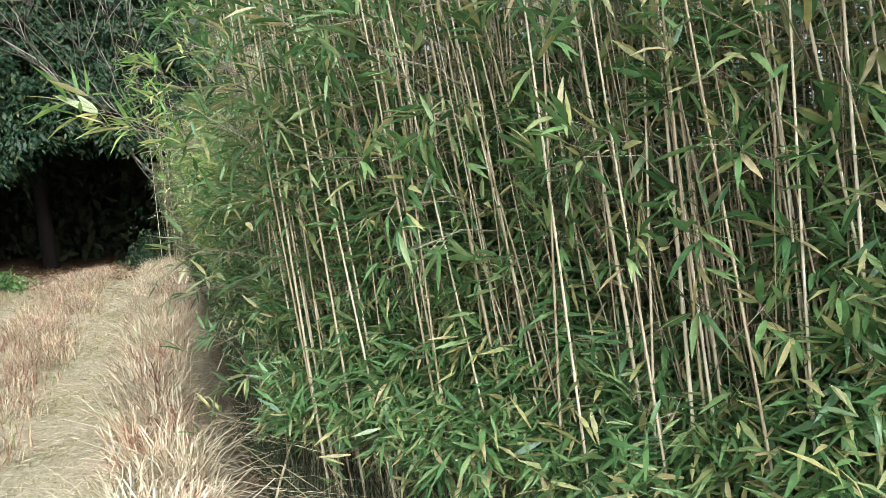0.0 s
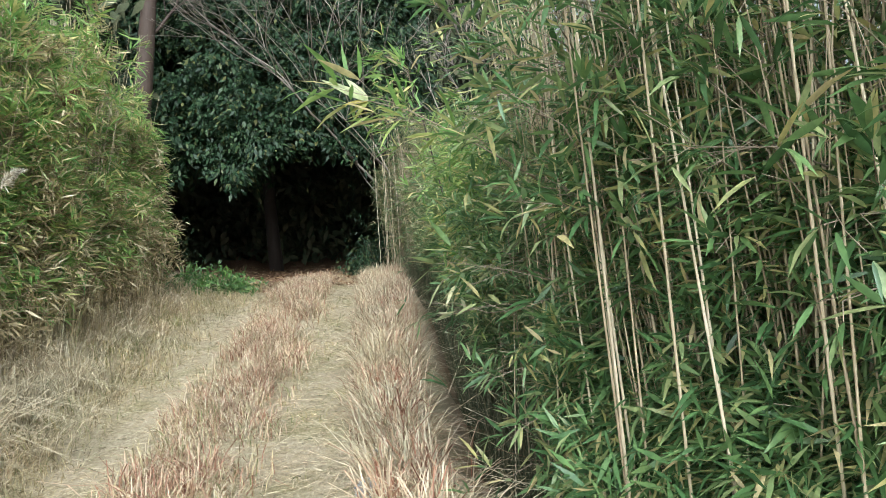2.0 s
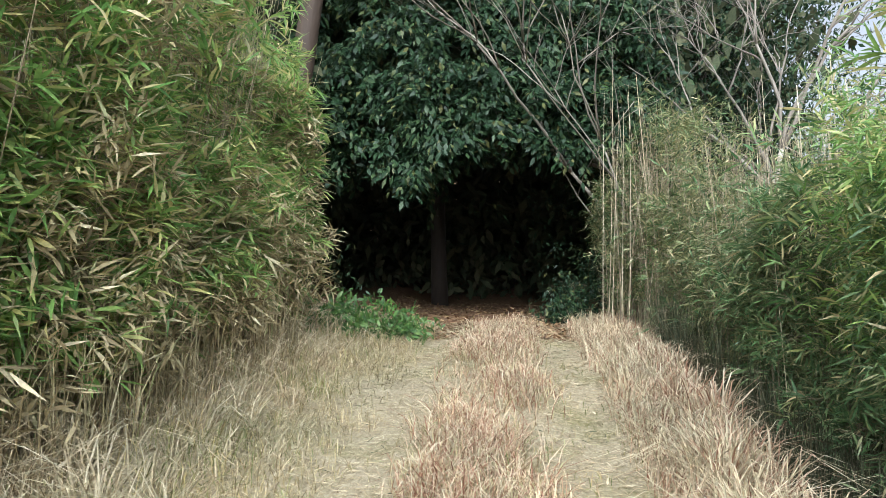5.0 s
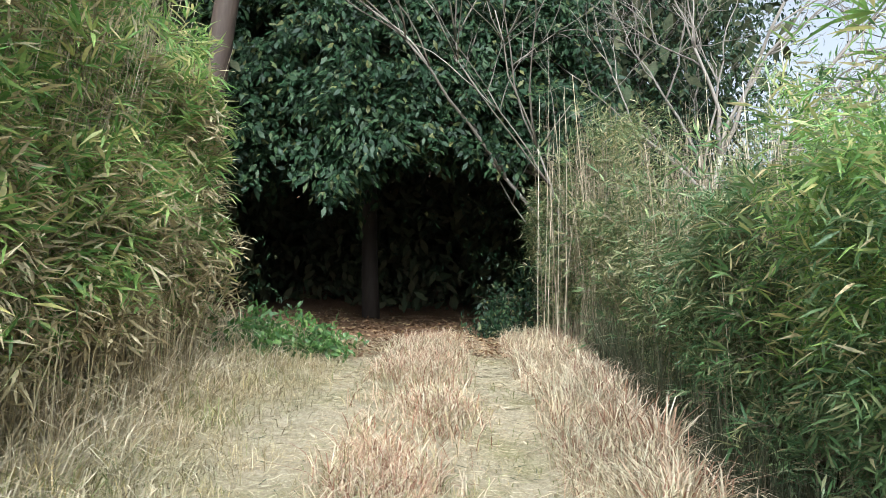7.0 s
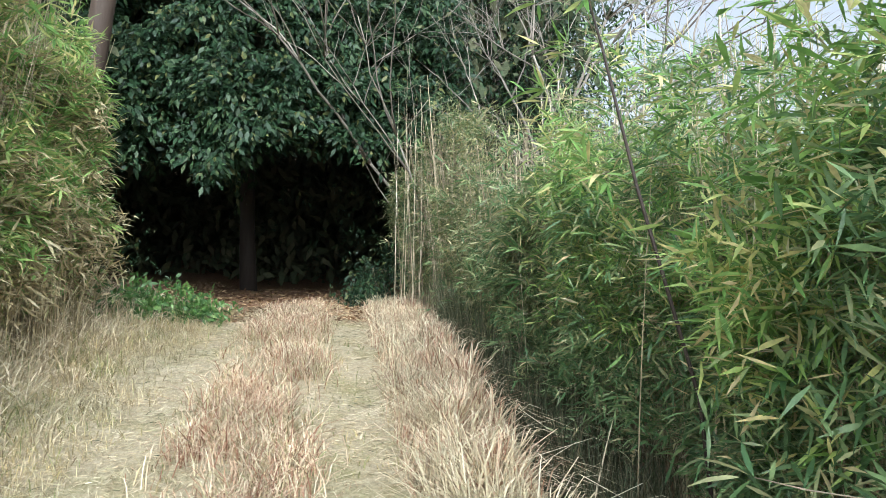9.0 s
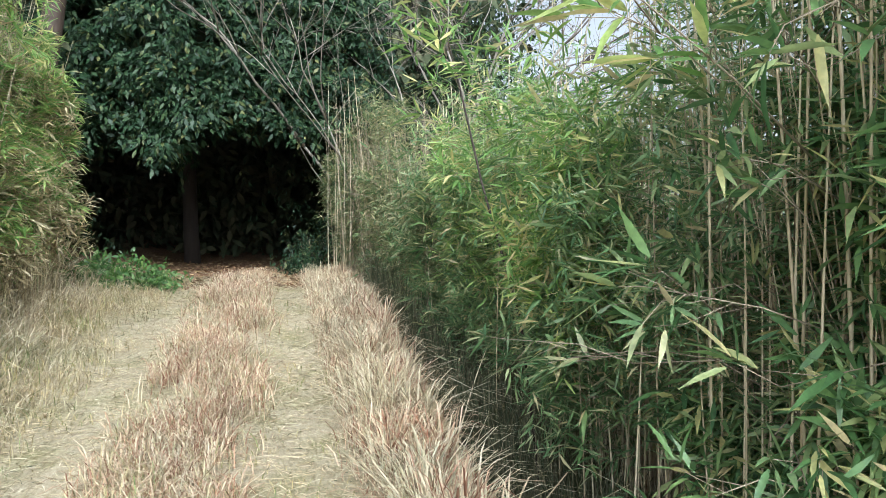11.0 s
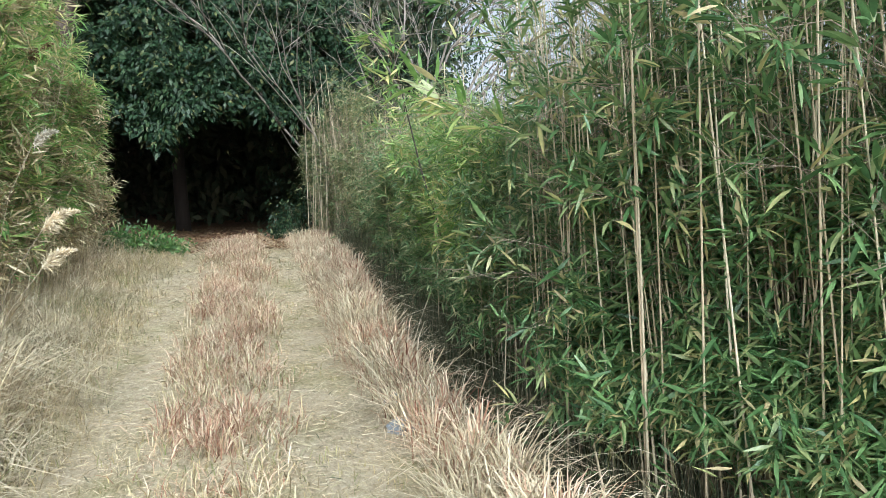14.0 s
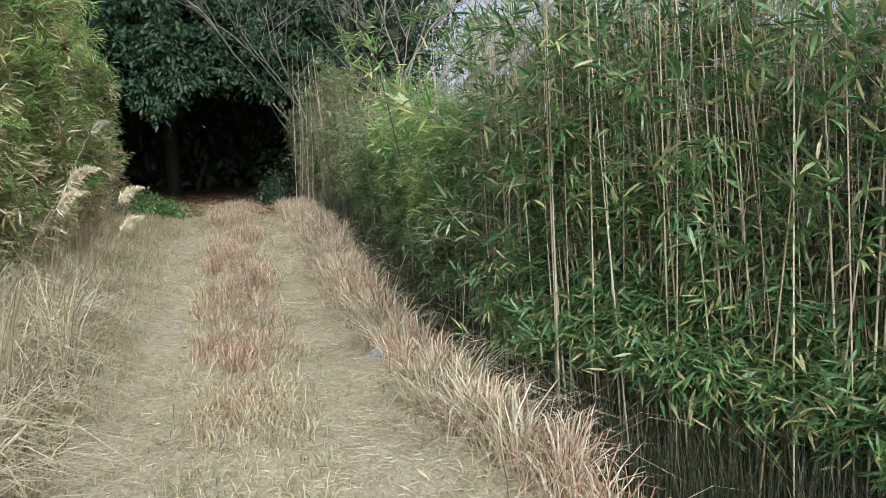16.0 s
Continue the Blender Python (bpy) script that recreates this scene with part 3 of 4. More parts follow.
GREEN_LABEL = "thin jointed bamboo with green yellow-edged leaves by the ditch"
for k in range(112):
    y = rng.uniform(0.2, 4.6) if k < 70 else rng.uniform(5.6, 14.2)
    x = float(hedge_line(y)) + rng.uniform(-0.06, 0.42)
    open_way = Vector((-0.8, -0.6)) if y < 3.4 else Vector((-0.97, -0.25))
    bamboo(x, y, open_way, CULMS, SPRAYS_MID if y > 5.5 and k % 4 else SPRAYS, int(rng.integers(6, 10)) if y < 4.6 else int(rng.integers(8, 13)), GREEN_LABEL, "bamboos beside the ditch",
           loose=(k < 90 and k % 21 == 3), low=0.24, fan=1.5 if y < 4.6 else 0.85, tall=rng.uniform(1.0, 1.25) if y < 4.0 else rng.uniform(0.55, 0.85))

for k in range(96):
    y = rng.uniform(1.4, 5.2) if k < 74 else rng.uniform(5.0, 13.0)
    bamboo(float(hedge_line(y)) + rng.uniform(-0.18 if y > 3 else -0.05, 0.15), y, Vector((-0.8, -0.6)) if y < 3.4 else Vector((-0.97, -0.25)), CULMS, SPRAYS, 4 if y < 3.8 else 2,
           "tall pale bamboo culm with few leaves by the ditch", "bamboos beside the ditch", low=0.5, lean=0.09, tall=rng.uniform(1.0, 1.3) if y < 5.2 else rng.uniform(0.8, 1.05))

# tall pale culms that stand out in front of the rest: a place at breast height and the lean per metre
for x, y, z, dx, dy in ((0.60, 3.54, 1.1, -0.078, 0.07), (0.64, 3.60, 1.1, -0.10, 0.06), (0.56, 3.66, 1.1, -0.06, 0.05), (0.74, 3.30, 1.3, -0.06, 0.04), (0.86, 2.98, 1.6, -0.05, 0.05), (0.84, 2.68, 1.3, -0.10, 0.03),
                        (1.12, 2.40, 1.25, -0.12, -0.02), (1.30, 2.03, 1.55, -0.08, 0.0), (1.42, 1.84, 1.4, -0.07, 0.02), (1.46, 1.86, 1.4, -0.09, 0.02), (1.02, 2.5, 1.3, -0.1, 0.0), (0.52, 3.5, 1.07, -0.09, 0.04), (0.66, 3.0, 1.2, -0.1, 0.03)):
    bx, by = x - dx * (z + 0.4), y - dy * (z + 0.4)
    root = bamboo(bx, by, Vector((-0.8, -0.6)), CULMS, SPRAYS, 4, "tall bleached bamboo culm standing out before the leaves", "bamboos beside the ditch", low=0.62)
    root.matrix_world = pose(bx, by, float(ground_z(bx, by)) - 0.03, math.degrees(-dy), math.degrees(dx), 0) @ Matrix.Diagonal((1.05, 1.05, rng.uniform(1.05, 1.25), 1))

for k in range(34):
    y = rng.uniform(3.2, 4.9) if k % 2 else rng.uniform(1.3, 3.2)
    x = float(hedge_line(y)) - rng.uniform(0.16, 0.36)
    bamboo(x, y, Vector((-0.8, -0.6)), CULMS, SPRAYS, 2, "slender bleached bamboo culm in front of the leaves", "bamboos beside the ditch", low=0.7, lean=0.09, fan=1.5, tall=rng.uniform(1.0, 1.2))

# a branch that reaches far out over the verge, with pale leaves at its tip
root = bamboo(0.46, 4.15, Vector((-0.97, -0.25)), CULMS, SPRAYS, 10, "bamboo with a pale leaf tip reaching over the verge", "bamboos beside the ditch")
foot = float(ground_z(0.46, 4.15)) - 0.03
root.matrix_world = pose(0.46, 4.15, foot)
arm = np.array([(0.0, 0.0, 1.55), (-0.3, -0.1, 1.72), (-0.58, -0.18, 1.86), (-0.75, -0.23, 1.9)]) - np.array([0, 0, foot])
part("branch", fast_mesh("branch", *tube(arm, (0.004, 0.003, 0.0025, 0.002), 4), MAT_TWIG), root)
pale = leafy("pale leaf", [(0.0, (0.33, 0.40, 0.20)), (1.0, (0.45, 0.50, 0.29))])
dull = leafy("yellowing leaf", [(0.0, (0.20, 0.26, 0.06)), (1.0, (0.42, 0.36, 0.09))])
TIP = ((0.0, 0.15), (0.12, 0.75), (0.38, 1.0), (0.7, 0.66))
v, t = leaves(np.array([arm[3]] * 2), np.array([(-1.0, -0.1, 0.52), (-0.62, 0.1, 0.72)]), np.array([(-0.2, -0.8, 0.5)] * 2), np.array([0.21, 0.14]), np.array([0.042, 0.034]), 0.05, TIP, 0.08)
part("tip_leaf", fast_mesh("tip_leaf", v, t, pale), root, label="pale yellowish tip leaves")
v, t = leaves(np.array([arm[3]] * 3), np.array([(-0.9, -0.2, -0.1), (-0.5, -0.2, -0.6), (-0.7, 0.2, -0.35)]), np.array([(-0.1, -0.8, 0.5)] * 3), 0.11, 0.022, 0.1, TIP, 0.08)
part("lower_leaf", fast_mesh("lower_leaf", v, t, dull), root, label="small yellow-green leaves below the tip")
for s in (0.2, 0.45, 0.7):
    part("leaf_spray", SPRAYS_SUN_TONED[int(s * 8)], root, Matrix.Translation(Vector(arm[0]).lerp(Vector(arm[3]), s)) @ Euler((0, -0.2, 3.4)).to_matrix().to_4x4())

# a dark stem that arches up and out above the bamboo, with pale green leaves along it
root = tagged(new("bamboo"), "dark arching stem with pale green leaves above the thicket", "bamboo", "bamboos beside the ditch")
foot = float(ground_z(0.45, 6.3)) - 0.03
root.matrix_world = pose(0.45, 6.3, foot)
arch = np.array([(0.12, 0.1, foot), (0.0, 0.2, 0.9), (-0.2, 0.32, 1.7), (-0.31, 0.44, 2.31), (-0.37, 0.52, 2.62), (-0.42, 0.58, 2.8)]) - np.array([0, 0, foot])
part("culm", fast_mesh("culm", *tube(arch, (0.008, 0.0075, 0.007, 0.006, 0.004, 0.002), 6), MAT_BARK, True), root)
for k in range(14):
    f = 2.0 + 3.0 * k / 13.0
    j = min(int(f), 4)
    part("leaf_spray", SPRAYS_SUN_TONED[k], root, Matrix.Translation(Vector(arch[j]).lerp(Vector(arch[j + 1]), f - j)) @ Euler((0, rng.uniform(-0.6, 0.2), rng.uniform(2.0, 5.0))).to_matrix().to_4x4() @ Matrix.Scale(0.85, 4))


# a drooping branch with large leaves that hangs out over the verge at the bend of the ditch
root = bamboo(0.78, 4.55, Vector((-0.97, -0.25)), CULMS, SPRAYS_MID, 7, "bamboo with large drooping leaves hanging over the verge", "bamboos beside the ditch", tall=0.8)
low_ground = float(ground_z(0.78, 4.55)) - 0.03
root.matrix_world = pose(0.78, 4.55, low_ground)
for k, (dx, dy, dz) in enumerate(((-0.42, -0.12, 1.12), (-0.5, 0.25, 0.92), (-0.36, -0.3, 0.8))):
    bend = np.array([(0.0, 0.0, dz - low_ground - 0.15), (dx * 0.5, dy * 0.5, dz - low_ground + 0.02), (dx, dy, dz - low_ground)])
    part("branch", fast_mesh("branch", *tube(bend, (0.004, 0.003, 0.002), 4), MAT_TWIG), root)
    for j in range(3):
        m = Matrix.Translation(Vector(bend[1]).lerp(Vector(bend[2]), j / 2.0)) @ Euler((0, rng.uniform(0.0, 0.4), math.atan2(dy, dx) + rng.normal(0, 0.4))).to_matrix().to_4x4()
        part("leaf_spray", SPRAYS_MID[(3 * k + j) % len(SPRAYS_MID)], root, m @ Matrix.Scale(1.1, 4))


def left_line(y):
    return np.interp(y, (3, 4.6, 6.2, 7.5, 10.5, 11.2, 11.9, 12.5, 13), (-5.6, -4.4, -3.92, -3.72, -3.6, -3.75, -3.95, -4.75, -5.6))


for k in range(92):
    y = rng.uniform(4.8, 11.6)
    x = float(left_line(y)) - rng.uniform(-0.05, 0.4)
    bamboo(x, y, Vector((0.8, -0.6)), CULMS_GREEN, SPRAYS_SUN_TONED, int(rng.integers(8, 12)), "leafy yellow-green bamboo at the thicket's edge", "bamboos of the far thicket",
           lean=0.10, low=0.10, tall=rng.uniform(0.95, 1.2))


def thicket(name, label, fans, line, sign, y0, y1, top, depth, leaf_mat, culm_mat, stems, size=0.115, lean=0.3, clear=((0, 1), (0.12, 0.12)), ragged=0.4, bulge=0.28, broad=(0.10, 0.14), front=4.8):
    """The mass of bamboo behind the front row: stems, and leaves in fans."""
    y = rng.uniform(y0, y1, fans)
    d = rng.exponential(depth, fans) - 0.22
    s = rng.beta(1.15, 1.45, fans) * 1.12
    h = np.interp(y, *top) * (1 + 0.2 * np.sin(3.3 * y) * np.sin(1.7 * y + 1))
    x = line(y) + sign * d
    x = x - sign * bulge * np.sin(np.pi * np.clip(s * 1.25, 0, 1))
    lump = np.array([noise.noise((a * 1.3, b * 1.3, c * 1.1)) for a, b, c in zip(x, y, s * h)])
    fine = np.array([noise.noise((a * 3.7 + 9, b * 3.7, c * 3.2)) for a, b, c in zip(x, y, s * h)])
    x = x - sign * (ragged * lump + 0.5 * ragged * fine)
    clear = np.interp(y, *clear) + rng.normal(0, 0.13, fans)
    centre = np.stack([x, y, ground_z(x, y) + clear + s * (h - clear) * (1 + 0.25 * lump)], 1)
    per = 7
    c = np.repeat(centre, per, 0) + rng.normal(0, 0.035, (fans * per, 3))
    way = unit(np.repeat(unit(rng.normal(0, 0.8, (fans, 3)) + np.array([-sign * 0.5, -0.35, 0.08])), per, 0) + rng.normal(0, 0.36, (fans * per, 3)))
    way = unit(way * np.array([1, 1, 0.6]))
    face = unit(np.array([0, 0, 1.0]) + rng.normal(0, 0.5, c.shape))
    length = rng.uniform(0.6, 1.2, len(c)) * size
    lv = leaves(c, way, face, length, length * rng.uniform(*broad, len(c)), rng.uniform(-0.05, 0.5, len(c)), ((0.0, 0.3), (0.42, 1.0)))
    tagged(new(name, fast_mesh(name, *lv, leaf_mat)), label, "bamboo", kind="stuff")
    y = rng.uniform(y0, y1, stems)
    x = line(y) + sign * np.where((rng.uniform(0, 1, stems) < 0.4) & (y < front), rng.uniform(-0.06, 0.25, stems), rng.uniform(0.12, 1.5, stems))
    hh = np.interp(y, *top) * rng.uniform(0.6, 1.2, stems)
    ln = np.stack([-sign * rng.normal(lean, 0.16, stems), rng.normal(-0.05, 0.18, stems), np.zeros(stems)], 1)
    bd = np.stack([-sign * rng.normal(0.05, 0.12, stems), rng.normal(0, 0.12, stems), np.zeros(stems)], 1)
    cn = canes(on_ground(x, y, -0.03), hh, rng.uniform(0.003, 0.0075, stems), ln, bd)
    tagged(new(name + "_stems", fast_mesh(name, *cn, culm_mat)), "thin dry stems standing inside the bamboo thicket", "bamboo stems", kind="stuff")


DITCH_TOP = ((-3, 1.0, 3.2, 4.4, 5.2, 6.5, 8, 11, 13, 15), (3.0, 3.0, 3.3, 2.85, 2.6, 2.5, 2.35, 2.25, 2.4, 2.5))
DITCH_CLEAR = ((0, 1.2, 2, 3, 5, 7, 12), (0.32, 0.5, 0.72, 0.84, 0.84, 0.7, 0.35))
thicket("bamboo_thicket", "dense green bamboo grass crowding the ditch", 15500, hedge_line, 1, -2.2, 4.7, DITCH_TOP, 0.5, MAT_BAMBOO, MAT_CULM_MIXED, 2300, 0.122, 0.2, clear=DITCH_CLEAR, bulge=0.1, ragged=0.35, broad=(0.11, 0.155))
thicket("low_bamboo_grass", "low leafy bamboo grass leaning over the ditch", 5200, lambda y: hedge_line(y) - 0.1, 1, -1.6, 5.0, ((-3, 3, 5), (1.35, 1.3, 1.2)), 0.25, MAT_BAMBOO, MAT_CULM_GREEN, 160, 0.13, clear=DITCH_CLEAR, bulge=0.12, broad=(0.12, 0.16))
thicket("inner_bamboo", "shaded bamboo leaves deep inside the thicket", 3600, lambda y: hedge_line(y) + 0.9, 1, -2.2, 5.6, DITCH_TOP, 0.5, MAT_BAMBOO, MAT_CULM_OLD_SHADED, 700, 0.19, clear=DITCH_CLEAR)
thicket("olive_bamboo", "olive bamboo grass along the far ditch", 9500, hedge_line, 1, 4.4, 10.2, DITCH_TOP, 0.45, MAT_BAMBOO_MID, MAT_CULM_MIXED, 1100, 0.106, 0.12, clear=DITCH_CLEAR, bulge=0.3, ragged=0.5)
thicket("far_cane_grass", "dry olive cane grass where the ditch meets the wood", 9500, hedge_line, 1, 9.0, 14.6, DITCH_TOP, 0.35, MAT_CANE_LEAF, MAT_CULM_OLD_SHADED, 1000, 0.10, 0.06, clear=((9, 12), (0.3, 0.2)), bulge=0.12, ragged=0.35, front=20)
# Upper tips look sunlit through their lighter leaf colour.
thicket("sunlit_bamboo_tips", "bamboo grass tips with sunlight put into their pale green", 2800, lambda y: hedge_line(y) - 0.04, 1, 5.2, 9.0, ((5, 8, 11, 15), (2.55, 2.45, 2.3, 2.5)), 0.25, MAT_BAMBOO_SUN_TONED, MAT_CULM, 90, 0.112, 0.3, clear=((5, 12), (1.35, 1.1)), ragged=0.6, bulge=0.36)
thicket("sunny_thicket", "dense yellow-green bamboo thicket at the track bend", 10500, left_line, -1, 3.8, 12.5, ((4, 8, 10.8, 11.6, 13), (2.9, 3.1, 3.0, 2.4, 2.2)), 0.45, MAT_BAMBOO_SUN_TONED, MAT_CULM_MIXED, 1500, 0.165, 0.12, clear=((0, 1), (0.3, 0.3)), ragged=0.6, broad=(0.11, 0.15), front=20)


n = 15000
y = rng.uniform(0.5, 12.0, n)
x = np.maximum(hedge_line(y) - 0.55, verge_edge(y) + 0.08) + rng.uniform(0.0, 0.5, n)
# The dark blade colour carries the shade of the ditch.
grass("ditch_grass", "thin dull blades hanging in the ditch, shade put into their colour", x, y, rng.uniform(0.3, 0.85, n), 0.005, rng.uniform(0.05, 0.55, n), MAT_DULL_SHADED)
thicket("dry_foliage", "tan withered leaves low in the thicket", 5200, lambda y: left_line(y) + 0.05, -1, 4.2, 11.3, ((4, 13), (2.7, 2.5)), 0.25, MAT_STRAW, MAT_CULM, 420, 0.15, 0.2, ragged=0.6)

# dead reeds and long blades at the thicket's foot
n = 2200
y = rng.uniform(4.4, 12.0, n)
x = left_line(y) + rng.uniform(-0.15, 0.55, n)
grass("dry_reeds", "tan dead reed blades at the thicket's foot", x, y, rng.uniform(0.3, 0.95, n), 0.006, rng.uniform(0.05, 0.7, n), MAT_STRAW)

# ---- trees ----
def grow(p, d, length, radius, depth, out, tips, droop=0.0, fork=(2, 4), shrink=0.68, wander=0.16, sides=6, flare=0.55, rise=-1.0, bare=2, thin=0.5):
    """A limb and, from it, smaller limbs; out takes the tubes and tips the twig ends."""
    n = 5
    pts, dd = [np.array(p, float)], np.array(d, float)
    for _ in range(n):
        dd = unit(dd + rng.normal(0, wander, 3) + np.array([0, 0, -droop]))
        pts.append(pts[-1] + dd * length / n)
    out.append(tube(pts, np.linspace(radius, radius * 0.55, n + 1), sides if radius > 0.02 else 3))
    if depth == 0:
        tips.append((pts[-1], dd))
        return
    for _ in range(rng.integers(*fork)):
        k = rng.integers(bare, n + 1)
        e = dd + np.clip(rng.normal(0, flare, 3), -1.2 * flare, 1.2 * flare)
        e[2] = max(e[2], rise)
        e = unit(e)
        grow(pts[k], e, length * shrink * rng.uniform(0.7, 1.15), radius * thin, depth - 1, out, tips, droop, fork, shrink, wander, sides, flare, rise, bare, thin)
    grow(pts[-1], dd, length * shrink, radius * thin, depth - 1, out, tips, droop, fork, shrink, wander, sides, flare, rise, bare, thin)


def hanging_leaves(centre, per, size, spread=0.13):
    c = np.repeat(centre, per, 0) + rng.normal(0, spread, (len(centre) * per, 3)) * np.array([1.25, 1.25, 0.55])
    way = unit(rng.normal(0, 0.6, c.shape) + np.array([0, -0.25, -0.45]))
    face = unit(rng.normal(0, 0.5, c.shape) + np.array([0, -0.55, 0.75]))
    length = rng.uniform(0.7, 1.2, len(c)) * size
    return leaves(c, way, face, length, length * rng.uniform(0.33, 0.45, len(c)), rng.uniform(0, 0.5, len(c)), ((0.0, 0.22), (0.42, 1.0)))


def leafy_boughs(centre, per, size, reach):
    """Drooping boughs: leaves set along two-sided twigs that fan out and hang down."""
    n = len(centre)
    out = unit(np.stack([rng.normal(0, 0.75, n), -1.0 + rng.normal(0, 0.3, n), rng.normal(-0.35, 0.3, n)], 1))
    side = unit(np.cross(out, np.array([0, 0, 1.0])) + rng.normal(0, 0.2, (n, 3)))
    s, w = rng.uniform(0, 1, (n, per, 1)), rng.uniform(-1, 1, (n, per, 1))
    r = (reach * rng.uniform(0.6, 1.3, n))[:, None, None]
    c = centre[:, None] + out[:, None] * r * s + side[:, None] * r * 0.55 * w * (1.1 - s) - np.array([0, 0, 1.0]) * r * 0.45 * s * s + rng.normal(0, 0.03, (n, per, 3))
    way = unit(out[:, None] * 0.55 + side[:, None] * w * 0.9 + np.array([0, 0, -0.35]) + rng.normal(0, 0.3, (n, per, 3))).reshape(-1, 3)
    face = unit(rng.normal(0, 0.38, (n * per, 3)) + np.array([0, -0.5, 0.8]))
    length = rng.uniform(0.65, 1.2, n * per) * size
    return leaves(c.reshape(-1, 3), way, face, length, length * rng.uniform(0.36, 0.48, n * per), rng.uniform(0, 0.5, n * per), ((0.0, 0.22), (0.42, 1.0)))


def evergreen(x, y, lean, crown_of, label, radius=0.16, height=6.5):
    root = tagged(new("evergreen_tree"), label, "tree")
    z = float(ground_z(x, y))
    root.location = (x, y, z)
    pts = np.array([(lean[0] * s + 0.05 * math.sin(5 * s), lean[1] * s, height * s - 0.1) for s in np.linspace(0, 1, 9)])
    part("trunk", fast_mesh("trunk", *tube(pts, radius * np.array([1.35, 1.1, 1.02, 0.98, 0.93, 0.85, 0.7, 0.5, 0.3]), 12), MAT_BARK, True), root)
    for k in range(8):
        out, tips, j = [], [], int(rng.integers(5, 9))
        a = rng.uniform(-1.5, 0.4)
        grow(pts[j], unit(np.array([math.cos(a), math.sin(a) + 1.2, rng.uniform(0.5, 1.0)])), 1.3, 0.03, 2, out, tips, 0.03)
        part("limb", fast_mesh("limb", *joined(out), MAT_BARK, True), root)
    centre = crown_of() - np.array([x, y, z])
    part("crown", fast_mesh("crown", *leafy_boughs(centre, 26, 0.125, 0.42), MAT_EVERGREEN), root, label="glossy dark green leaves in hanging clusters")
    return root


def front_crown():
    """Starts of the leafy boughs of the crown that hangs over the track's end, with gaps between them."""
    n = 4600
    x, z = rng.uniform(-5.8, 0.9, n), rng.uniform(2.3, 8.2, n)
    low = 2.86 + 0.1 * np.sin(3.3 * x) + 0.3 * step(-2.6, -2.2, x) + 0.12 * step(-1.4, -0.4, x)
    y = 14.3 + rng.exponential(0.55, n) - 0.6 * np.exp(-((z - 3.6) / 1.8) ** 2) + 0.1 * (x + 2) ** 2
    f = np.array([noise.noise((a * 1.7, b * 1.2, c * 2.1)) for a, b, c in zip(x, y, z)])
    keep = (z > low) & (f > -0.2)
    y = y - 0.45 * f
    return np.stack([x, y, z], 1)[keep]


evergreen(-4.6, 13.7, (1.25, -0.6), front_crown, "large evergreen tree with dark glossy leaves overhanging the track")


def woodland_tree(x, y, radius, height, middle=0.85, spread=(1.4, 1.4, 1.3), leaf=0.13):
    root = tagged(new("woodland_tree"), "evergreen woodland tree with shade put into its trunk colour", "tree", "woodland trees")
    root.location = (x, y, float(ground_z(x, y)))
    pts = np.array([(0.2 * math.sin(2.2 * s + x), 0.15 * s, height * s - 0.1) for s in np.linspace(0, 1, 8)])
    part("trunk", fast_mesh("trunk", *tube(pts, radius * np.linspace(1.15, 0.4, 8), 9), MAT_SHADE_TONED_BARK, True), root)
    c = np.array([0, 0, height * middle]) + rng.normal(0, 1, (560, 3)) * np.array(spread)
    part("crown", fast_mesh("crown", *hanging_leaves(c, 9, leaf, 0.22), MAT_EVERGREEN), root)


for x, y, r, h in ((-2.55, 18.6, 0.15, 6.5), (-5.9, 18.0, 0.16, 7.5), (1.4, 20.2, 0.15, 7), (-6.6, 15.2, 0.17, 8), (-1.2, 23.5, 0.15, 8), (3.2, 19.5, 0.16, 8.5), (-8.8, 17.5, 0.18, 9)):
    woodland_tree(x, y, r, h)
for x, y, h in ((0.9, 16.4, 6.0), (1.7, 16.3, 6.5), (2.4, 16.5, 6.8), (3.1, 17.0, 6.0), (1.5, 18.6, 7.5), (2.7, 18.4, 7.5)):
    woodland_tree(x, y, 0.1, h, 0.58, (0.75, 0.7, 1.5), 0.1)


def woods():
    """The closed canopy and undergrowth of the wood beyond, thickened to darken the hollow."""
    def box(n, x0, x1, y0, y1, z0, z1):
        x, y = rng.uniform(x0, x1, n), rng.uniform(y0, y1, n)
        return np.stack([x, y, ground_z(x, y) + rng.uniform(z0, z1, n)], 1)
    # High boxes behind the crown are unseen, added to block skylight.
    c = np.concatenate([box(6500, -14, 3.5, 15.6, 28, 4.0, 8.5), box(1500, -12, -5.2, 13.2, 27, 0.2, 5), box(1100, 1.0, 3.5, 17, 27, 0.2, 4.0), box(3600, -10, 4, 25.5, 29, 0.2, 7), box(3200, -9, 3, 21.0, 25, 0.0, 5),
                        box(500, -14, -4.2, 11.5, 16, 3.0, 7.0), box(1500, -6, 1.2, 15.3, 18.5, 3.3, 6.5)])
    tagged(new("woods", fast_mesh("woods", *hanging_leaves(c, 6, 0.36, 0.35), MAT_SHADE)), "evergreen undergrowth beyond the track, closed canopy thickened to darken it", "woods", kind="stuff")


woods()


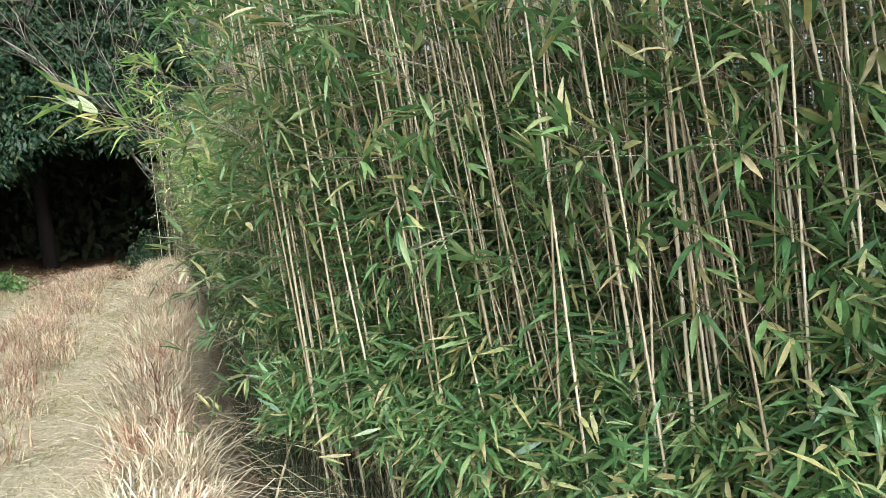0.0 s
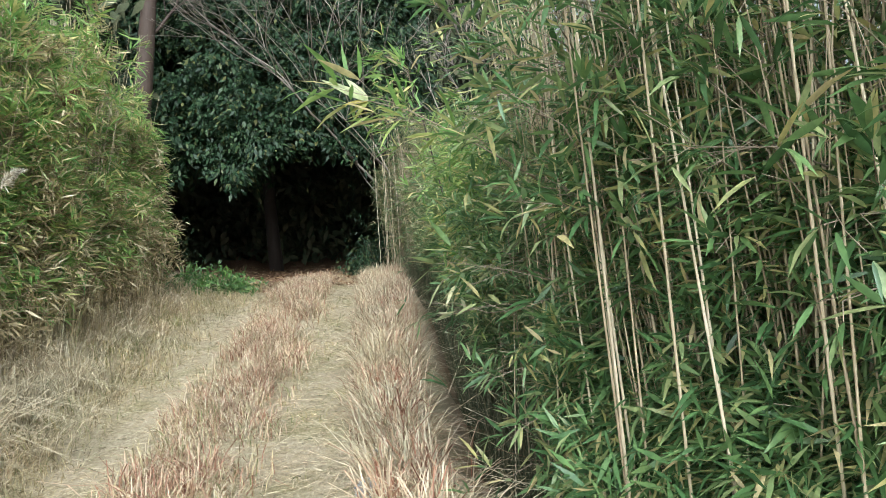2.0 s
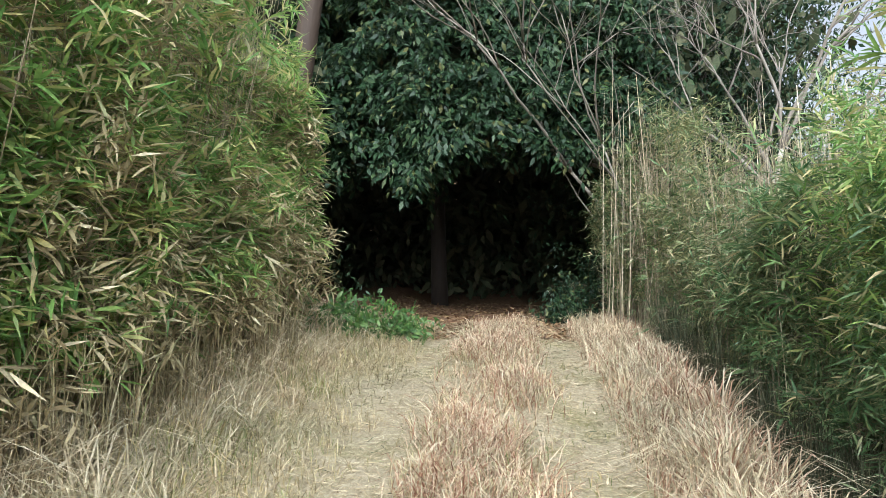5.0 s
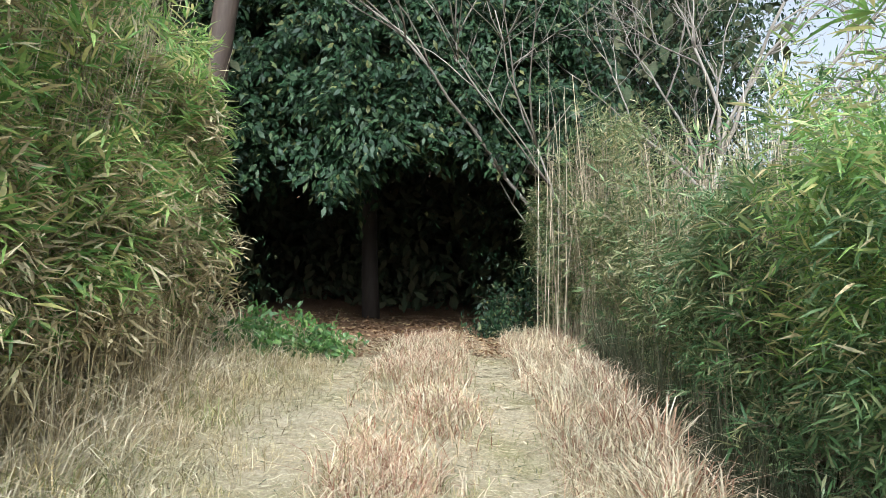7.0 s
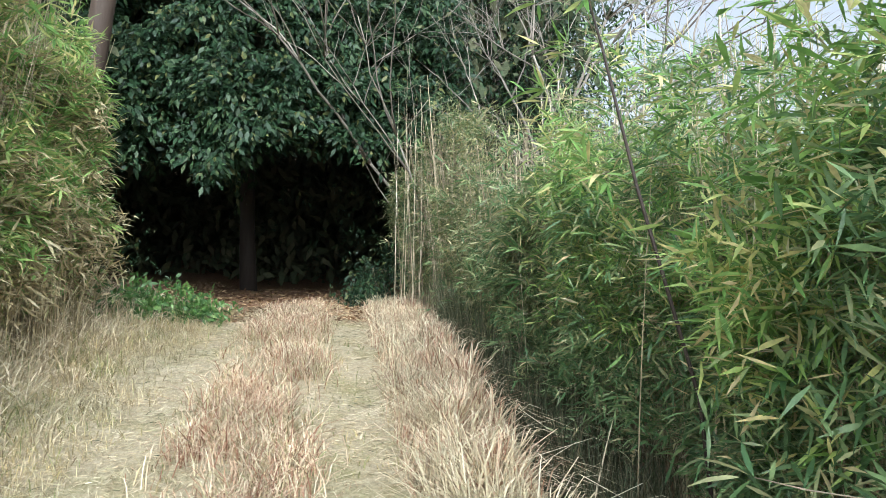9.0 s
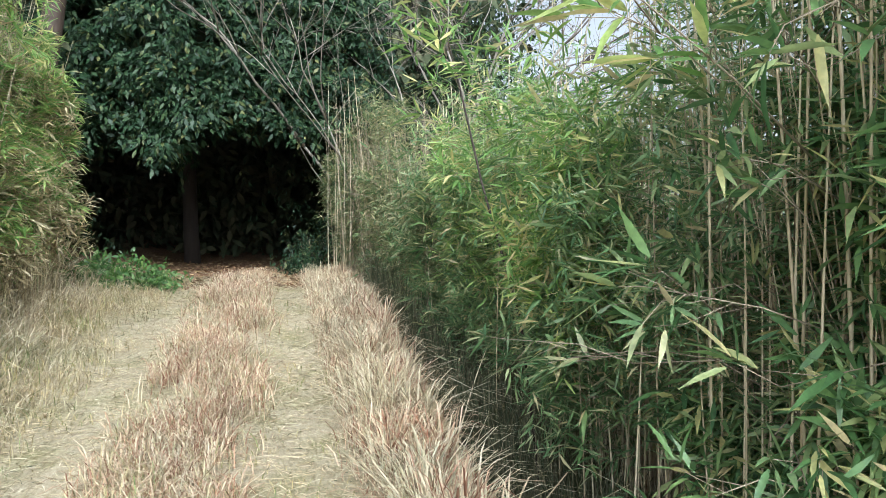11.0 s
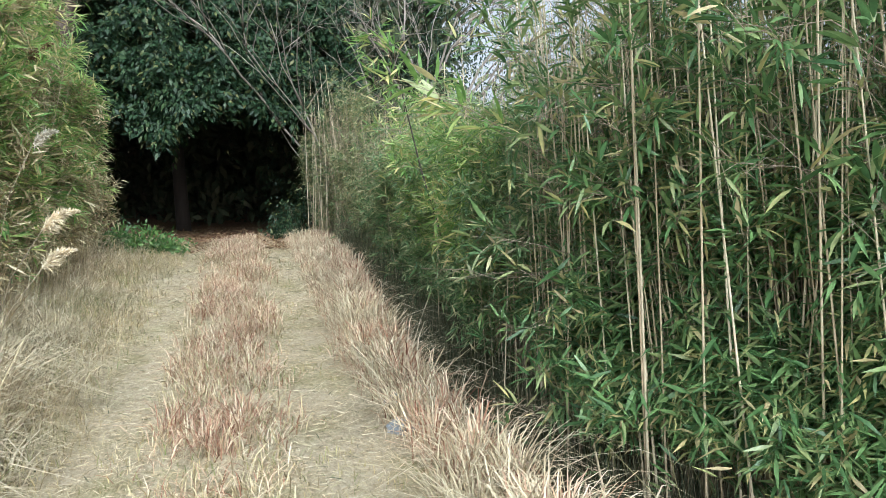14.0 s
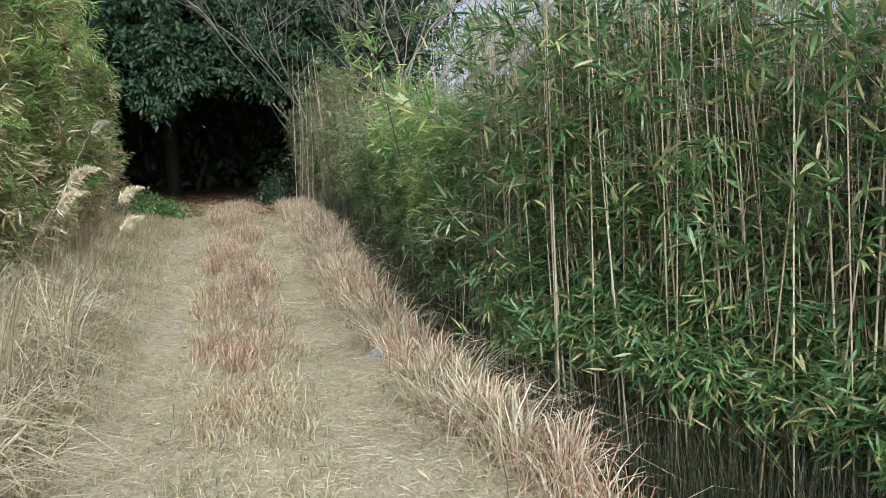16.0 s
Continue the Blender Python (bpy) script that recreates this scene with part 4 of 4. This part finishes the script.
def bare_tree(x, y, way, label, length=1.7, radius=0.05, depth=4, droop=-0.01, stems=2, spread=0.35, bark=None, flare=0.52, rise=0.35):
    root = tagged(new("bare_tree"), label, "tree", "bare trees by the wood")
    root.location = (x, y, float(ground_z(x, y)) - 0.05)
    for k in range(stems):
        out, tips = [], []
        d = unit(np.array(way, float) + rng.normal(0, spread, 3) * (k > 0))
        grow((0.06 * k, 0.04 * k, 0), d, length, radius * (1 - 0.2 * k), depth, out, tips, droop, (2, 5), 0.72, 0.13, 6, flare, rise, 4, 0.56)
        part("trunk" if k == 0 else "stem", fast_mesh("trunk", *joined(out[:1]), bark or MAT_PALE_BARK, True), root)
        part("bough", fast_mesh("bough", *joined(out[1:]), bark or MAT_GREY_BARK, True), root, label="leafless grey twigs")


bare_tree(0.45, 14.1, (-0.1, 0.0, 1.0), "leafless grey shrub with fanned thin twigs", 2.5, 0.022, 3, 0.0, 2, 0.08, None, 0.5, 0.7)
bare_tree(0.75, 14.5, (-0.03, 0.0, 1.0), "slender pale grey bare tree", 2.5, 0.05, 4)
bare_tree(0.95, 13.4, (0.62, 0.05, 0.9), "leaning bare tree with pale forked trunk", 2.5, 0.06, 4, 0.0, 2, 0.14)
bare_tree(2.2, 14.2, (0.6, -0.1, 0.9), "bare tree with many fine leaning twigs", 2.2, 0.045, 4, 0.01)
bare_tree(3.6, 13.2, (0.35, -0.2, 0.9), "bare shrub with many fine grey twigs", 1.6, 0.03, 3, 0.01)


def cane_clump(x, y, count, high, label, spread=(0.16, 0.16), thick=0.0062, bright=0.25):
    root = tagged(new("cane_clump"), label, "reed canes")
    root.location = (x, y, float(ground_z(x, y)))
    for _ in range(count):
        px, py = rng.normal(0, spread[0]), rng.normal(0, spread[1])
        me = fast_mesh("cane", *canes(np.array([[px, py, -0.03]]), high * rng.uniform(0.65, 1.0), thick, rng.normal(0, 0.14, (1, 3)) * np.array([1, 1, 0]), rng.normal(0, 0.08, (1, 3)), 5), MAT_CULM if rng.uniform() < bright else MAT_CULM_OLD_SHADED)
        part("cane", me, root)


cane_clump(0.06, 13.2, 14, 3.05, "clump of tall dry reed canes by the wood", (0.18, 0.2), 0.0046)
cane_clump(0.14, 13.6, 12, 2.2, "clump of dry reed canes beside the track", (0.1, 0.14), 0.0046)
cane_clump(0.4, 12.4, 10, 2.7, "clump of dry reed canes among bamboo grass")


for x, y, k, h in ((0.72, 4.3, 18, 3.2), (0.7, 4.8, 20, 3.2), (0.66, 5.4, 16, 3.1), (0.85, 5.3, 14, 3.1), (0.8, 5.9, 16, 3.3), (0.9, 6.7, 16, 3.2), (0.95, 7.8, 12, 3.0), (0.9, 9.4, 12, 3.0)):
    cane_clump(x, y, k, h, "tall pale dead stalks rising out of the bamboo", (0.18, 0.3), 0.0052, 0.7)


for k in range(9):
    y = 9.6 + 0.45 * k
    cane_clump(float(hedge_line(y)) - 0.12 + rng.uniform(-0.08, 0.12), y, 15, rng.uniform(2.0, 2.7), "dry tan canes standing among the far bamboo grass", (0.16, 0.22), 0.0046)


def shrub(x, y, size, label, mat, group, leaf=0.07, count=90):
    root = tagged(new("shrub"), label, "shrub", group)
    root.location = (x, y, float(ground_z(x, y)))
    out = []
    tips = []
    for _ in range(6):
        grow((0, 0, 0), unit(np.array([*rng.normal(0, 0.5, 2), 1.0])), size * 0.6, 0.006, 1, out, tips)
    part("stem", fast_mesh("stems", *joined(out), MAT_TWIG), root)
    c = rng.normal(0, 0.38, (count, 3)) * size * np.array([1, 1, 0.8]) + np.array([0, 0, size * 0.55])
    c[:, 2] = np.maximum(c[:, 2], 0.05)
    part("foliage", fast_mesh("foliage", *hanging_leaves(c, 6, leaf, 0.06), mat), root)


for x, y, s in ((-2.75, 11.7, 0.3), (-2.95, 12.0, 0.34), (-2.6, 12.2, 0.28), (-3.1, 12.5, 0.36), (-2.75, 12.7, 0.32), (-2.35, 12.1, 0.2), (-3.2, 11.6, 0.35), (-2.45, 12.6, 0.22)):
    shrub(x, y, s, "low green leafy weed at the thicket's foot", MAT_WEED, "green weeds beside the track", 0.085, 34)
for x, y, s in ((0.15, 15.3, 1.1), (-0.35, 15.0, 0.6), (-0.6, 14.4, 0.3), (0.5, 16.3, 1.6), (-4.4, 14.2, 1.2)):
    shrub(x, y, s, "dark leafy shrub in the shade of the wood", MAT_EVERGREEN, "shrubs at the wood's edge", 0.08, 110)

def scrub():
    """Low scrub on the open ground behind the bamboo."""
    n = 1500
    x, y = rng.uniform(2.0, 9.0, n), rng.uniform(6.0, 17.0, n)
    h = 1.2 + 0.9 * np.sin(1.3 * x + 0.7 * y) * np.sin(0.9 * y - 0.4 * x) + 0.05 * y
    c = np.stack([x, y, ground_z(x, y) + rng.uniform(0, 1, n) * np.maximum(h, 0.3)], 1)
    tagged(new("scrub", fast_mesh("scrub", *hanging_leaves(c, 9, 0.12, 0.2), MAT_BAMBOO_MID)), "low olive scrub on open ground behind the bamboo", "scrub", kind="stuff")


scrub()


def distant_hill():
    """A low wooded rise far off between stems, its haze put into the colour."""
    a = np.linspace(-0.35, 1.9, 160)
    rows = []
    for k, (d, f) in enumerate(((110, 0.0), (125, 0.45), (150, 0.85), (190, 1.0), (260, 0.3))):
        top = np.array([9 + 4 * noise.noise((q * 3.1, 0.3, 0)) + 2.2 * noise.noise((q * 19, k, 4)) + 1.2 * noise.noise((q * 55, k, 9)) for q in a])
        rows.append(np.stack([d * np.sin(a), d * np.cos(a), -2 + f * (top + 2)], 1))
    v = np.concatenate(rows)
    i = (np.arange(4)[:, None] * 160 + np.arange(159)[None]).ravel()
    t = np.concatenate([np.stack([i, i + 161, i + 1], 1), np.stack([i, i + 160, i + 161], 1)])
    tagged(new("backdrop", fast_mesh("distant_hill", v, t, MAT_HILL_HAZE_TONED, True)), "low wooded rise far beyond the bamboo, haze put into its colour", "hill", kind="structure")


distant_hill()

# fallen leaves under the crown
n = 5200
x, y = rng.uniform(-3.4, 0.2, n), 12.4 + np.minimum(rng.exponential(1.9, n), 6.5)
v, t = leaves(on_ground(x, y, 0.012), np.c_[rng.normal(0, 1, (n, 2)), rng.normal(0, 0.15, n)], np.c_[rng.normal(0, 0.35, (n, 2)), np.ones(n)], rng.uniform(0.05, 0.1, n), 0.035, rng.uniform(-0.3, 0.3, n))
tagged(new("fallen_leaves", fast_mesh("fallen_leaves", v, t, MAT_LITTER)), "brown fallen leaves where the track enters the wood", "leaf litter", kind="stuff")


# ---- pampas plumes ----
def plume_mesh(size):
    """A feathery seed head that bows to one side."""
    n = 420
    s = rng.uniform(0, 1, n)
    base = np.stack([0.5 * s ** 1.6, np.zeros(n), s * (1 - 0.35 * s)], 1) * size
    a = rng.uniform(0, 6.28, n)
    way = unit(np.stack([0.55 + 0.5 * np.cos(a), 0.6 * np.sin(a), 0.35 + rng.normal(0, 0.3, n)], 1))
    return leaves(base, way, unit(rng.normal(0, 1, (n, 3))), size * 0.3 * (1.15 - s), 0.0075, rng.uniform(0.2, 0.7, n))


def pampas(tip, size, turn, label, plume_mat):
    """A stalk rooted at the thicket's foot that leans out to its plume."""
    root = tagged(new("pampas_grass"), label, "pampas grass", "pampas plumes before the thicket")
    x, y, z = tip
    bx, by = x - 0.4, y + 0.15
    g = float(ground_z(bx, by))
    root.matrix_world = pose(bx, by, g - 0.02)
    d = np.array([x - bx, y - by, z - g])
    part("stem", fast_mesh("stem", *tube([(0, 0, 0), d * (0.25, 0.25, 0.5), d * (0.6, 0.6, 0.82), d], (0.0028, 0.0025, 0.0022, 0.002), 4), MAT_CULM_OLD_SHADED), root)
    part("plume", fast_mesh("plume", *plume_mesh(size), plume_mat), root, Matrix.Translation(d) @ pose(0, 0, 0, 0, 25, turn))
    c = np.zeros((14, 3)) + rng.normal(0, 0.02, (14, 3)) * np.array([1, 1, 0])
    part("leaf_blade", fast_mesh("leaf_blade", *blades(c, rng.uniform(0.4, 0.85, 14) * d[2], 0.006, rng.uniform(0.3, 0.9, 14), rng.uniform(0, 6.28, 14)), MAT_STRAW), root)


for tip, size, turn in (((-2.13, 4.22, 1.33), 0.22, 10), ((-2.10, 4.06, 1.16), 0.2, 25), ((-2.24, 3.25, 1.44), 0.22, 0), ((-2.28, 3.2, 1.33), 0.2, 20)):
    pampas(tip, size, turn, "dry pampas grass with a pale feathery plume", MAT_PLUME)
pampas((-3.1, 8.0, 2.85), 0.34, -20, "withered brown stalk with drooping dead seed head", MAT_LITTER)
pampas((-2.45, 5.42, 1.84), 0.2, 0, "withered stalk with a grey fluffy seed head", MAT_FLUFF)


# ---- litter and odds and ends ----
def crumpled_sheet(x, y, size, turn):
    bm = bmesh.new()
    bmesh.ops.create_icosphere(bm, subdivisions=4, radius=1.0)
    for v in bm.verts:
        f = 1 + 0.22 * noise.noise(v.co * 2.3 + Vector((x, y, 0)) * 9) + 0.10 * noise.noise(v.co * 6.1)
        v.co = Vector((v.co.x * size * f, v.co.y * size * 0.65 * f, max(-0.25, v.co.z) * size * 0.6 * f))
    me = bpy.data.meshes.new("plastic_sheet")
    bm.to_mesh(me), bm.free()
    me.materials.append(MAT_PLASTIC)
    ob = new("plastic_sheet", me)
    ob.matrix_world = pose(x, y, float(ground_z(x, y)) + 0.015, 0, 0, turn)
    tagged(ob, "crumpled grey-blue plastic sheet half hidden in grass", "plastic sheet", "plastic litter in the verge")


crumpled_sheet(-0.30, 5.05, 0.12, 30)
crumpled_sheet(-0.36, 4.53, 0.12, -20)


def fallen_culm(a, b, radius):
    root = tagged(new("fallen_culm"), "dry fallen bamboo culm leaning across the ditch edge", "bamboo culm", "fallen culms")
    a, b = np.array(a, float), np.array(b, float)
    a[2] += float(ground_z(a[0], a[1]))
    b[2] += float(ground_z(b[0], b[1]))
    root.location = a
    d = b - a
    pts = [d * s + np.array([0, 0, 0.05 * math.sin(3.14 * s)]) for s in np.linspace(0, 1, 7)]
    part("culm", fast_mesh("culm", *tube(pts, np.linspace(radius, radius * 0.5, 7), 6), MAT_CULM, True), root)
    e = pts[-2]
    part("side_twig", fast_mesh("side_twig", *tube([e, e + np.array([-0.1, -0.05, 0.12]), e + np.array([-0.16, -0.12, 0.2])], (0.003, 0.002, 0.001), 3), MAT_TWIG), root)


fallen_culm((0.2, 3.1, 0.01), (0.62, 4.3, 0.75), 0.007)
fallen_culm((0.28, 5.9, 0.01), (0.62, 5.0, 0.75), 0.006)
fallen_culm((0.24, 7.2, 0.01), (0.72, 8.0, 0.8), 0.006)

n = 170
x, y = rng.uniform(-3.0, 0.25, n), rng.uniform(1.0, 11.0, n)
v, t = leaves(on_ground(x, y, 0.02), np.c_[rng.normal(0, 1, (n, 2)), rng.normal(0, 0.1, n)], np.c_[rng.normal(0, 0.3, (n, 2)), np.ones(n)], rng.uniform(0.06, 0.13, n), 0.016, rng.uniform(-0.2, 0.3, n))
tagged(new("dropped_bamboo_leaves", fast_mesh("dropped_leaves", v, t, MAT_PLUME)), "pale dropped bamboo leaves lying on the track", "fallen leaves", kind="stuff")
